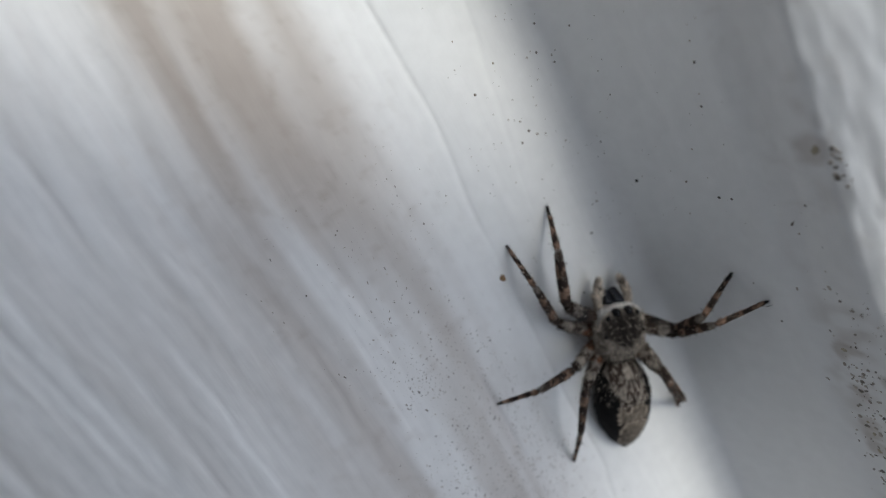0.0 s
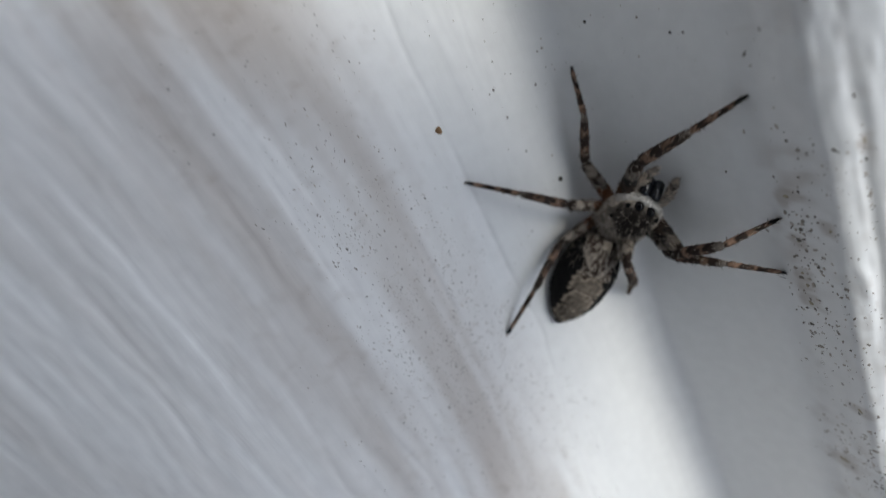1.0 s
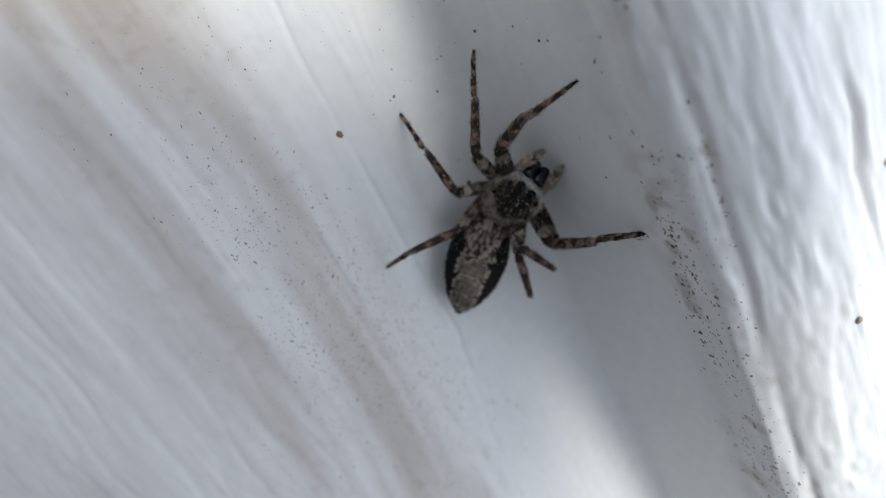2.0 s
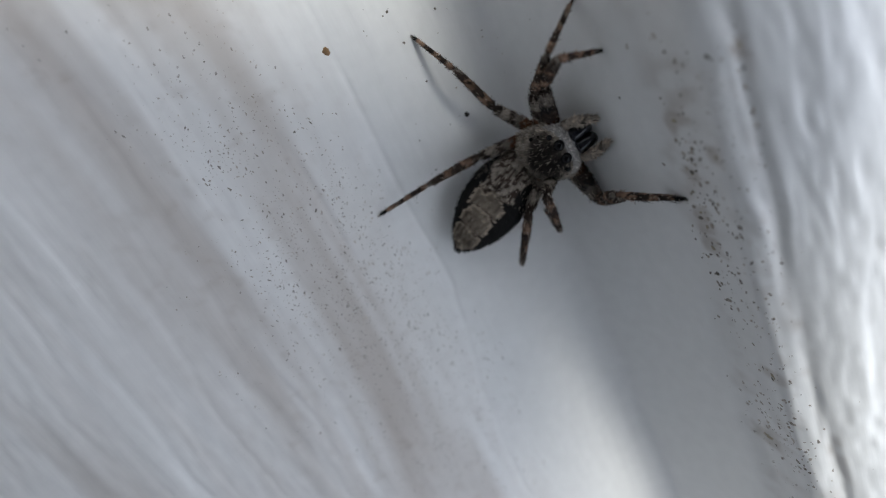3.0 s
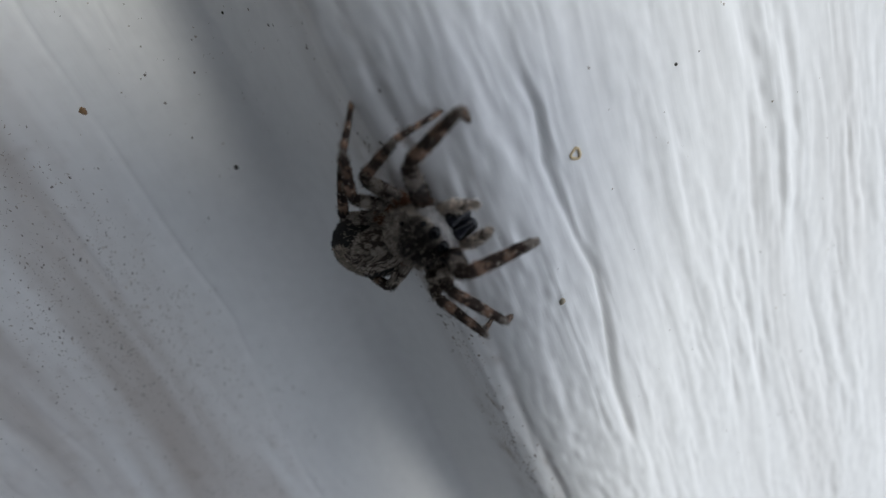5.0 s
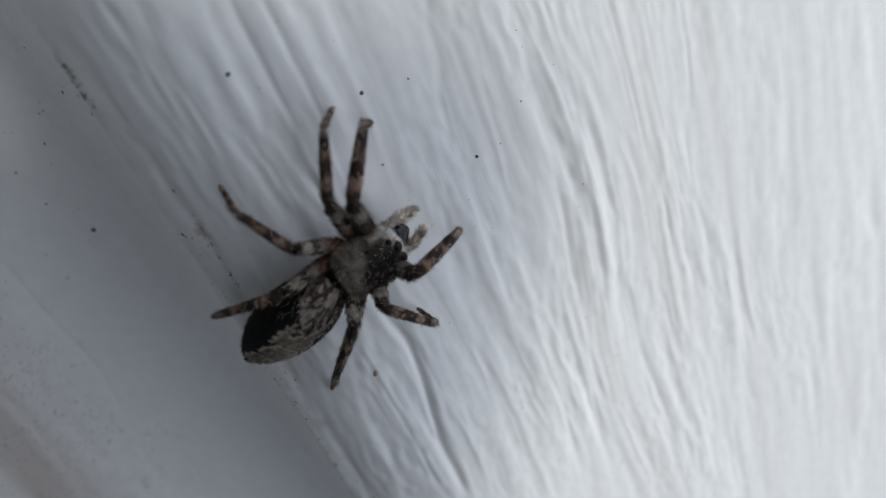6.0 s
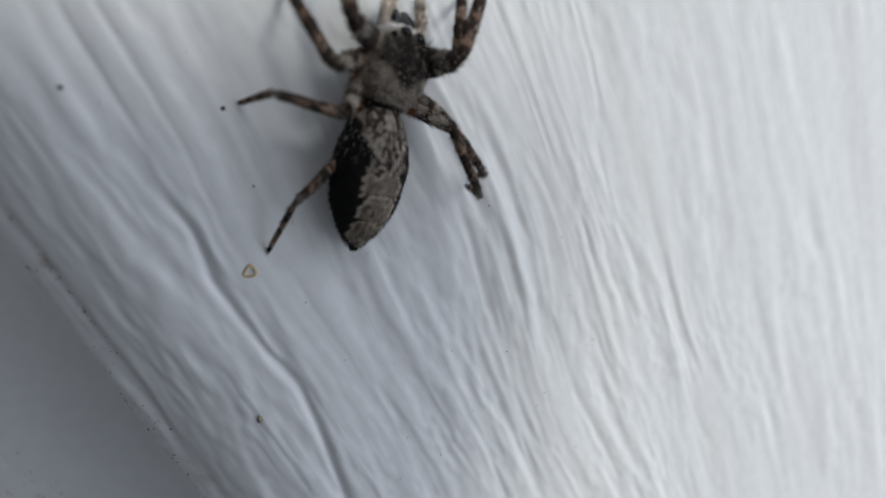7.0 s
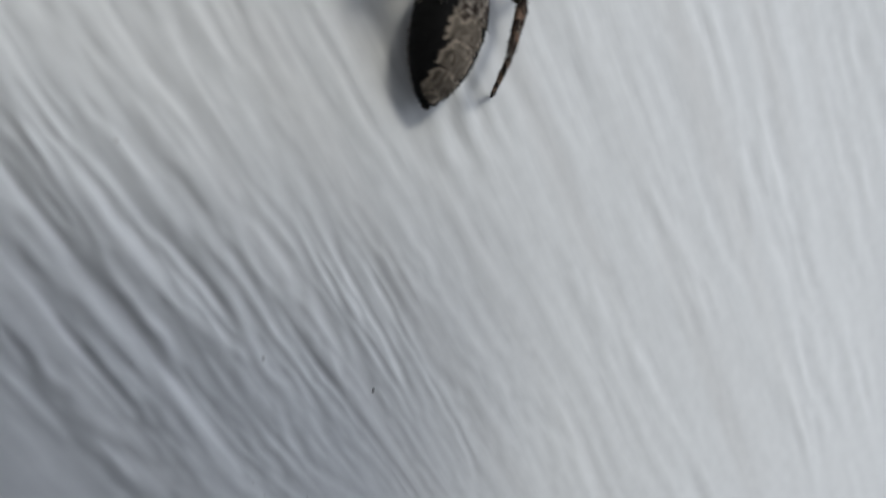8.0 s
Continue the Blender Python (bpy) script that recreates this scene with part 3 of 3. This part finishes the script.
TAN = np.array((0.19, 0.122, 0.088))
FEMUR_BANDS = ((-0.1, 0.32, RUST * 1.05), (0.32, 0.5, GREY * 0.9), (0.5, 0.62, BROWN), (0.62, 0.85, PALE * 0.7), (0.85, 1.2, BROWN * 0.8))
FORE_BANDS = ((-0.1, 0.25, RUST * 0.4), (0.25, 0.45, BROWN), (0.45, 0.58, BLACK * 2), (0.58, 0.8, GREY * 0.9), (0.8, 1.2, BROWN * 0.7))
TIBIA_BANDS = ((0, 0.2, BROWN * 0.9), (0.2, 0.33, TAN), (0.33, 0.58, BROWN * 0.85), (0.58, 0.7, TAN * 0.8), (0.7, 0.9, BROWN * 0.85), (0.9, 1.1, GREY))
TARSUS_BANDS = ((0, 0.14, TAN), (0.14, 0.36, BROWN * 0.8), (0.36, 0.52, TAN), (0.52, 0.7, BROWN * 0.8), (0.7, 0.82, TAN), (0.82, 1.1, BLACK * 1.3))

LEG_SIZES = {1: (4.3, 4.9, 4.0, 1.04), 2: (3.9, 4.6, 4.1, 0.88), 3: (3.6, 4.4, 4.4, 0.8), 4: (4.2, 4.8, 4.8, 0.8)}
HIPS = {1: (1.4, 3.5, -0.6), 2: (1.75, 2.6, -0.7), 3: (1.75, 1.7, -0.7), 4: (1.4, 0.8, -0.6)}


def build_spider():
    spider = tagged(new("jumping_spider"), "grey-brown hairy jumping spider with banded legs on white siding", "spider")
    parts = {"abdomen": build_abdomen(spider)}
    build_carapace(spider)
    for s in (-1, 1):
        v, f, _ = tube(1.75, 0.58, 0.42, 0.15)
        me = mesh_of("chelicera", (np.array(v) * U).tolist(), f, FANG)
        fang = child("chelicera", me, spider, "shiny dark chelicera")
        fang.matrix_basis = pose(s * 0.5 * U, 4.85 * U, -0.3 * U, -50, 0, 0)
        base = limb("pedipalp", 1.7, 0.32, 0.32, 0.1, ((-0.1, 0.4, GREY), (0.4, 0.7, PALE), (0.7, 1.2, PALE)), spider, 300 + s, 300, "", 0.34)
        base.matrix_basis = pose(s * 1.25 * U, 4.1 * U, -0.45 * U, -4, 0, -s * 8)
        tip = limb("pedipalp", 1.7, 0.32, 0.18, 0.2, ((-0.1, 0.5, PALE * 1.5), (0.5, 0.7, GREY), (0.7, 1.2, PALE * 1.5)), spider, 310 + s, 460,
                   "pale bristly pedipalp tip", 0.46)
        tip.matrix_basis = pose(s * (1.25 + 0.2) * U, 5.6 * U, -0.5 * U, -16, 0, s * 16)
    for side in "LR":
        for k in (1, 2, 3, 4):
            a, b, c, th = LEG_SIZES[k]
            seed = 100 + 10 * k + (side == "R")
            parts[side + str(k)] = (
                limb("leg_femur", a, 0.55 * th, 0.45 * th, 0.18, FORE_BANDS if k == 1 else FEMUR_BANDS, spider, seed, 720, "", 0.36),
                limb("leg_tibia", b, 0.43 * th, 0.3 * th, 0.12, TIBIA_BANDS, spider, seed + 2, 460, "banded leg segment"),
                limb("leg_tarsus", c, 0.27 * th, 0.14, 0.0, TARSUS_BANDS, spider, seed + 4, 260, "slender leg tip with a black foot"))
    return spider, parts


SPIDER, PARTS = build_spider()

# ---- the phone that films, unseen, added close before the wall to keep light off what lies under it ----
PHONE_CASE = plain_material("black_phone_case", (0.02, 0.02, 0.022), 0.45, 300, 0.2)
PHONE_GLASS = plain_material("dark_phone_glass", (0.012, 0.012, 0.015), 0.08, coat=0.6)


def rounded_plate(name, w, h, depth, corner, material, parent, place, label=""):
    """A plate in the xy plane with round corners and softened rims, its front at z = 0."""
    bm = bmesh.new()
    rim = []
    for cx, cy, a0 in ((w / 2 - corner, h / 2 - corner, 0), (corner - w / 2, h / 2 - corner, 90),
                       (corner - w / 2, corner - h / 2, 180), (w / 2 - corner, corner - h / 2, 270)):
        for i in range(7):
            a = radians(a0 + 15 * i)
            rim.append(bm.verts.new((cx + corner * math.cos(a), cy + corner * math.sin(a), 0)))
    face = bm.faces.new(rim)
    grown = bmesh.ops.extrude_face_region(bm, geom=[face])
    bmesh.ops.translate(bm, verts=[v for v in grown["geom"] if isinstance(v, bmesh.types.BMVert)], vec=(0, 0, depth))
    flat = [e for e in bm.edges if abs(e.verts[0].co.z - e.verts[1].co.z) < 1e-7]
    bmesh.ops.bevel(bm, geom=flat, offset=0.2 * depth, segments=2, affect="EDGES")
    bmesh.ops.recalc_face_normals(bm, faces=list(bm.faces))
    me = bpy.data.meshes.new(name)
    bm.to_mesh(me)
    bm.free()
    me.materials.append(material)
    ob = child(name, me, parent, label)
    ob.location = place
    return ob


# the case's edges are set by where its shade should fall on the siding
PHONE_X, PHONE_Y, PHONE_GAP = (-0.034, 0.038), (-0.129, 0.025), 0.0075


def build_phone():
    phone = tagged(new("smartphone"), "unseen black smartphone added close in front of the siding for its shade", "smartphone")
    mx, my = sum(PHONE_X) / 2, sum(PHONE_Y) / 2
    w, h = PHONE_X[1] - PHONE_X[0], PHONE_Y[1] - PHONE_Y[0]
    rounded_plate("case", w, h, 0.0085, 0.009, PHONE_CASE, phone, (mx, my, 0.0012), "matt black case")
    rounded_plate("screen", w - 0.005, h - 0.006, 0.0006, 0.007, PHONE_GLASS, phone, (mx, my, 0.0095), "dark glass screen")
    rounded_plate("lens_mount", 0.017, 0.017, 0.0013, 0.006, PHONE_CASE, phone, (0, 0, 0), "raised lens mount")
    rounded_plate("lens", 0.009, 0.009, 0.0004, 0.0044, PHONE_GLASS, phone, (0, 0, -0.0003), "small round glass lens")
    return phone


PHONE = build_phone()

# ---- how it moves: neck, brow and tail of the body and the eight feet, in plan units ----
TIMES = [0, 0.5, 0.7, 1, 1.2, 1.5, 1.7, 2.25, 2.8, 3, 3.3, 3.5, 4, 4.5, 4.7, 5.25, 5.8, 6, 6.5, 6.8, 7, 7.2, 7.4, 7.5, 7.6, 7.7, 7.8, 7.9, 8]
NECK = [(11.5, -1.0, 6.2), (11.7, -0.5, 7.6), (13.4, -0.2, 8.6), (15.1, -0.1, 9.0), (12.5, -0.4, 7.8), (11.6, -0.0, 9.1), (11.6, -0.5, 7.9), (12.9, -0.3, 8.3), (14.2, -0.1, 8.7), (14.1, 0.2, 10.0), (14.6, 0.1, 9.5), (14.6, 0.2, 9.8), (15.0, -5.1, 14.8), (15.4, -6.8, 15.7), (15.7, -8.5, 16.7), (15.6, -13.9, 22.9), (15.5, -14.8, 29.1), (15.4, -14.3, 31.0), (14.3, -12.7, 35.3), (11.5, -9.6, 43.2), (9.3, -8.6, 46.3), (6.5, -7.2, 50.5), (7.0, -7.0, 51.3), (3.4, -6.3, 53.6), (-3.7, -4.7, 59.8), (-7.3, -3.5, 64.0), (-7.5, -3.4, 64.8), (-11.4, -2.3, 71.1), (-15.9, -0.8, 77.2)]
HEAD = [(6.3, -0.5, 8.1), (7.2, -0.3, 10.0), (9.4, -1.5, 11.1), (12.3, -2.5, 12.7), (11.0, -2.3, 12.3), (9.5, -2.6, 13.4), (9.5, -2.1, 12.4), (11.2, -2.4, 12.6), (12.8, -2.8, 13.1), (13.4, -3.5, 13.9), (13.7, -3.1, 14.0), (13.5, -2.8, 14.6), (13.7, -9.5, 17.4), (15.3, -11.3, 18.2), (15.3, -12.7, 19.2), (15.3, -14.8, 27.9), (15.4, -13.9, 33.7), (15.1, -12.9, 36.0), (14.6, -11.3, 40.5), (8.6, -8.8, 46.8), (6.0, -7.9, 49.3), (2.3, -7.4, 52.2), (2.7, -7.6, 52.4), (-0.8, -6.6, 55.1), (-7.6, -4.4, 62.4), (-11.2, -3.4, 67.2), (-11.2, -3.2, 67.9), (-14.7, -2.1, 75.4), (-19.8, -0.8, 80.7)]
TAIL = [(20.0, -0.6, 3.5), (19.4, -0.2, 4.1), (20.4, -0.3, 3.8), (20.4, -0.7, 2.9), (19.3, -2.3, 1.5), (18.3, -2.3, 2.3), (18.9, -2.5, 1.6), (19.2, -2.3, 1.5), (19.5, -2.1, 1.5), (18.4, -2.0, 2.1), (18.6, -2.2, 1.5), (18.6, -1.6, 2.3), (18.3, -0.2, 7.2), (17.3, 0.1, 9.2), (17.5, -0.9, 9.9), (17.9, -7.9, 15.9), (19.0, -13.1, 20.1), (19.2, -13.9, 22.0), (16.1, -14.6, 26.2), (17.3, -11.8, 36.1), (16.5, -9.8, 41.0), (14.5, -6.9, 47.4), (14.6, -6.7, 47.4), (11.3, -6.0, 50.1), (4.0, -5.3, 54.9), (-0.7, -4.6, 58.0), (-1.1, -4.5, 58.4), (-4.9, -3.2, 64.3), (-9.5, -1.8, 70.7)]
FEET = {}
FEET["L1"] = [(-3.3, 5.9), (-3.2, 6.0), (2.6, 18.5), (5.0, 19.5), (4.9, 18.8), (2.5, 18.1), (1.8, 18.1), (5.1, 18.8), (8.3, 19.4), (7.5, 17.9), (8.1, 20.5), (10.3, 20.8), (9.6, 21.9), (10.6, 24.7), (10.4, 24.7), (8.7, 31.2), (7.0, 36.9), (7.2, 36.8), (10.5, 44.1), (2.7, 46.1), (-0.1, 47.1), (-4.1, 48.1), (-4.1, 48.2), (-8.4, 53.3), (-14.9, 59.7), (-17.1, 66.8), (-17.2, 67.8), (-20.1, 76.0), (-25.5, 80.4)]
FEET["L2"] = [(-2.2, 1.5), (-2.0, 1.6), (-0.2, 6.2), (0.9, 11.5), (1.1, 10.0), (0.3, 10.2), (-1.4, 11.1), (0.1, 13.6), (1.6, 15.7), (4.0, 17.3), (3.7, 18.1), (2.5, 18.3), (7.0, 20.9), (7.0, 21.0), (8.5, 24.7), (7.7, 27.2), (6.9, 29.6), (5.2, 35.0), (5.2, 42.0), (2.1, 42.8), (0.5, 43.3), (-0.4, 43.3), (-0.4, 43.3), (-6.7, 49.1), (-13.2, 55.1), (-15.9, 62.0), (-16.1, 63.0), (-20.1, 71.2), (-24.5, 75.6)]
FEET["L3"] = [(9.1, -4.9), (4.5, -0.3), (4.5, -0.2), (4.6, -0.1), (4.7, -0.1), (4.8, -0.1), (1.1, 4.8), (1.5, 5.4), (1.8, 6.1), (1.9, 6.1), (1.9, 6.2), (2.1, 6.2), (3.5, 18.0), (6.1, 20.0), (5.8, 20.2), (6.2, 23.2), (6.5, 26.8), (6.6, 26.7), (5.5, 32.3), (5.1, 34.5), (5.3, 38.0), (5.0, 41.7), (5.0, 41.8), (4.5, 42.7), (-6.6, 49.4), (-12.1, 56.0), (-13.4, 59.0), (-16.1, 66.0), (-19.6, 71.4)]
FEET["L4"] = [(19.0, -1.8), (18.9, -2.1), (19.1, -2.3), (19.2, -2.4), (18.9, -2.5), (12.2, -1.0), (11.9, -1.8), (12.4, -2.0), (12.9, -2.2), (13.0, -2.1), (12.8, -2.0), (11.3, 0.6), (3.9, 17.8), (6.3, 19.6), (6.1, 19.8), (9.4, 20.4), (12.8, 21.1), (15.4, 22.1), (12.0, 26.7), (14.7, 33.9), (14.4, 35.2), (13.7, 42.9), (13.8, 42.8), (8.2, 47.2), (0.7, 51.9), (-2.0, 53.6), (-2.2, 53.8), (-8.9, 61.6), (-17.2, 71.9)]
FEET["R1"] = [(6.8, 16.5), (7.7, 18.9), (7.7, 18.9), (14.6, 19.7), (15.7, 19.4), (15.8, 17.7), (15.3, 19.0), (16.6, 19.0), (17.9, 19.1), (18.4, 19.6), (18.3, 19.6), (18.0, 19.7), (19.1, 23.9), (19.3, 23.9), (19.2, 24.0), (18.4, 30.2), (17.5, 35.7), (17.4, 39.4), (18.5, 39.6), (8.6, 52.8), (5.5, 55.3), (-1.0, 57.5), (-2.0, 57.5), (-2.1, 57.3), (-12.9, 67.7), (-12.7, 72.0), (-12.6, 73.0), (-14.5, 80.0), (-20.9, 85.4)]
FEET["R2"] = [(9.1, 17.7), (10.8, 18.1), (12.8, 19.0), (19.6, 19.4), (16.6, 18.3), (16.5, 18.2), (15.4, 18.6), (16.6, 18.8), (17.8, 18.8), (18.3, 19.2), (18.2, 19.2), (21.7, 18.8), (22.5, 21.0), (24.7, 22.3), (24.7, 22.5), (23.0, 28.8), (21.4, 34.4), (21.6, 34.3), (21.5, 37.9), (14.7, 49.9), (5.1, 53.4), (5.4, 56.6), (5.6, 56.7), (-1.9, 61.3), (-7.9, 68.0), (-7.7, 72.0), (-7.6, 72.6), (-9.7, 78.8), (-15.9, 85.0)]
FEET["R3"] = [(20.1, 9.2), (20.1, 9.4), (20.8, 10.6), (22.7, 9.6), (19.7, 8.8), (19.3, 9.0), (18.9, 10.1), (19.3, 10.0), (19.7, 10.1), (19.8, 10.3), (20.0, 10.2), (20.0, 9.2), (20.9, 16.3), (24.5, 22.8), (24.4, 23.0), (24.2, 24.6), (24.0, 26.6), (24.1, 26.4), (21.7, 26.6), (20.3, 40.4), (16.6, 49.7), (10.7, 58.2), (10.9, 58.5), (10.5, 58.1), (2.2, 62.2), (-4.6, 73.2), (-5.8, 70.7), (-9.7, 79.4), (-13.1, 84.7)]
FEET["R4"] = [(20.8, 9.1), (20.8, 9.3), (21.5, 10.5), (23.3, 9.3), (20.0, 8.3), (19.8, 8.6), (19.6, 8.3), (20.0, 8.2), (20.4, 8.0), (20.5, 8.1), (20.1, 8.2), (20.3, 8.7), (20.8, 15.8), (19.0, 14.4), (19.7, 15.8), (22.0, 19.6), (24.2, 26.0), (24.4, 25.8), (21.8, 26.0), (20.9, 40.0), (17.0, 49.0), (11.3, 57.8), (11.6, 58.2), (11.1, 57.8), (2.9, 62.0), (-1.4, 67.0), (-1.4, 67.6), (-2.4, 69.8), (-7.7, 75.1)]
# the knees: yaw from straight ahead and pitch above the body, leg by leg
KNEE_TIMES = [0, 0.5, 1, 1.5, 3, 3.5, 4, 4.5, 6, 6.5, 7, 7.5, 8]
KNEES = {}
KNEES["L1"] = [(-54, 12), (-66, 6), (-30, 6), (-36, 30), (-60, 12), (-30, 0), (-114, 0), (-54, 12), (-90, 18), (-84, 36), (-84, 36), (-54, 30), (-54, 30)]
KNEES["L2"] = [(-66, 0), (-66, 0), (-78, -30), (-72, 30), (-54, 18), (-54, 0), (-108, -6), (-144, 18), (-96, 6), (-84, 24), (-114, 30), (-72, 30), (-72, 30)]
KNEES["L3"] = [(-114, 24), (-114, 48), (-96, 30), (-114, 60), (-114, 18), (-102, 0), (-102, 54), (-126, 36), (-144, 6), (-126, 24), (-156, 30), (-120, 30), (-120, 30)]
KNEES["L4"] = [(-120, 36), (-138, 36), (-150, 30), (-180, 48), (-162, 48), (-114, 66), (-60, 48), (-156, 12), (-174, 18), (-174, 6), (-180, 6), (-126, 66), (-126, 66)]
KNEES["R1"] = [(114, 24), (90, 48), (90, 42), (126, 24), (90, -6), (48, 54), (114, -12), (18, 30), (-48, 66), (162, 78), (36, 78), (42, 66), (42, 66)]
KNEES["R2"] = [(102, 42), (126, 42), (90, 42), (96, 60), (78, -6), (60, 42), (48, 54), (24, 30), (-162, 78), (144, 60), (24, 66), (78, 42), (78, 42)]
KNEES["R3"] = [(156, 42), (162, 48), (-138, 72), (132, 60), (24, 72), (0, 78), (54, 60), (30, 30), (156, 48), (156, 30), (114, 42), (138, 42), (138, 42)]
KNEES["R4"] = [(150, 66), (156, 60), (-42, 78), (78, 66), (96, 66), (12, 66), (36, 48), (144, -6), (174, 72), (150, 36), (102, 48), (132, 78), (132, 42)]


def along(a, b, up):
    """A pose at a whose +y runs to b and whose z leans to up."""
    f = (b - a).normalized()
    r = f.cross(up).normalized()
    u = r.cross(f)
    m = Matrix((r, f, u)).transposed().to_4x4()
    m.translation = a
    return m


def surface_normal(z):
    slope = float((surface_y(z + 1.5) - surface_y(z - 1.5)) / 3.0)
    return Vector((0, -1, slope)).normalized()


AWAY = Vector((-0.4, -0.9, 0.12))     # away from the wall


def knee_way(name, t):
    """The way from hip to knee in the body's space, from the table of yaw and pitch."""
    def way(yaw, pitch):
        a, b = radians(yaw), radians(pitch)
        return Vector((math.sin(a) * math.cos(b), math.cos(a) * math.cos(b), math.sin(b)))
    i = max(0, min(len(KNEE_TIMES) - 2, sum(q <= t for q in KNEE_TIMES) - 1))
    f = min(1.0, (t - KNEE_TIMES[i]) / (KNEE_TIMES[i + 1] - KNEE_TIMES[i]))
    return way(*KNEES[name][i]).lerp(way(*KNEES[name][i + 1]), f).normalized()


def leg_joints(hip, foot, knee_dir, out, sizes):
    """Hip, two joints and foot of a leg whose knee lies along knee_dir as far as the leg reaches; the shank arches towards out."""
    a, b, c = sizes[:3]
    way = foot - hip
    d = min(way.length, 0.985 * (a + b + c))
    f = way.normalized()
    side = (knee_dir - f * knee_dir.dot(f)).normalized()
    far, near = 0.99 * (b + c), abs(b - c) + 0.4
    least, most = (a * a + d * d - far * far) / (2 * a * d), (a * a + d * d - near * near) / (2 * a * d)
    cr = max(-1.0, min(1.0, max(least, min(most, knee_dir.dot(f)))))
    knee = hip + (f * cr + side * math.sqrt(1 - cr * cr)) * a
    rest = hip + f * d - knee
    e = min(rest.length, 0.999 * (b + c))
    g = rest.normalized()
    v = (out - g * out.dot(g)).normalized()
    ca = (b * b + e * e - c * c) / (2 * b * e)
    ankle = knee + (g * ca + v * math.sqrt(max(0, 1 - ca * ca))) * b
    return hip, knee, ankle, knee + g * e


def motions():
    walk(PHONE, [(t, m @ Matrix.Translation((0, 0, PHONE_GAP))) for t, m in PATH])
    root, rows = {}, []
    for t, n, h in zip(TIMES, NECK, HEAD):
        n, h = Vector(n), Vector(h)
        f = (h - n).normalized()
        up = (surface_normal(n.z) + surface_normal(h.z) + surface_normal(n.z - 3 * f.z)).normalized()
        # on the upper face the body leans to its right
        up = (up + f.cross(up) * 0.36 * min(1.0, max(0.0, (t - 4.9) / 0.9))).normalized()
        # the neck lies a little below the back that shows
        m = along(n, h, up)
        m.translation = n - m.col[2].to_3d() * 0.9
        root[t] = m
        rows.append((t, scaled(m)))
    walk(SPIDER, rows)
    rows = []
    for t, tail in zip(TIMES, TAIL):
        local = root[t].inverted() @ Vector(tail)
        local.z -= 0.5
        m = along(Vector((0, 0, 0)), -local, Vector((0, 0, 1)))
        rows.append((t, scaled(m)))
    walk(PARTS["abdomen"], rows)
    for name, spots in FEET.items():
        k, s = int(name[1]), -1 if name[0] == "L" else 1
        hip = Vector((s * HIPS[k][0], HIPS[k][1], HIPS[k][2]))
        keyed, axis = ([], [], []), [Vector((1, 0, 0))] * 3
        for t, (x, z) in zip(TIMES, spots):
            foot = root[t].inverted() @ Vector((x, float(surface_y(z)) - 0.15, z))
            joints = leg_joints(hip, foot, knee_way(name, t), root[t].to_3x3().inverted() @ AWAY, LEG_SIZES[k])
            for i in range(3):
                # each segment turns on from its last pose without spinning
                m = along(joints[i], joints[i + 1], axis[i].cross(joints[i + 1] - joints[i]))
                axis[i] = m.col[0].to_3d()
                keyed[i].append((t, scaled(m)))
        for seg, r in zip(PARTS[name], keyed):
            walk(seg, r)


def scaled(m):
    """The plan's pose in metres."""
    q = m.copy()
    q.translation = m.translation * U
    return q


motions()
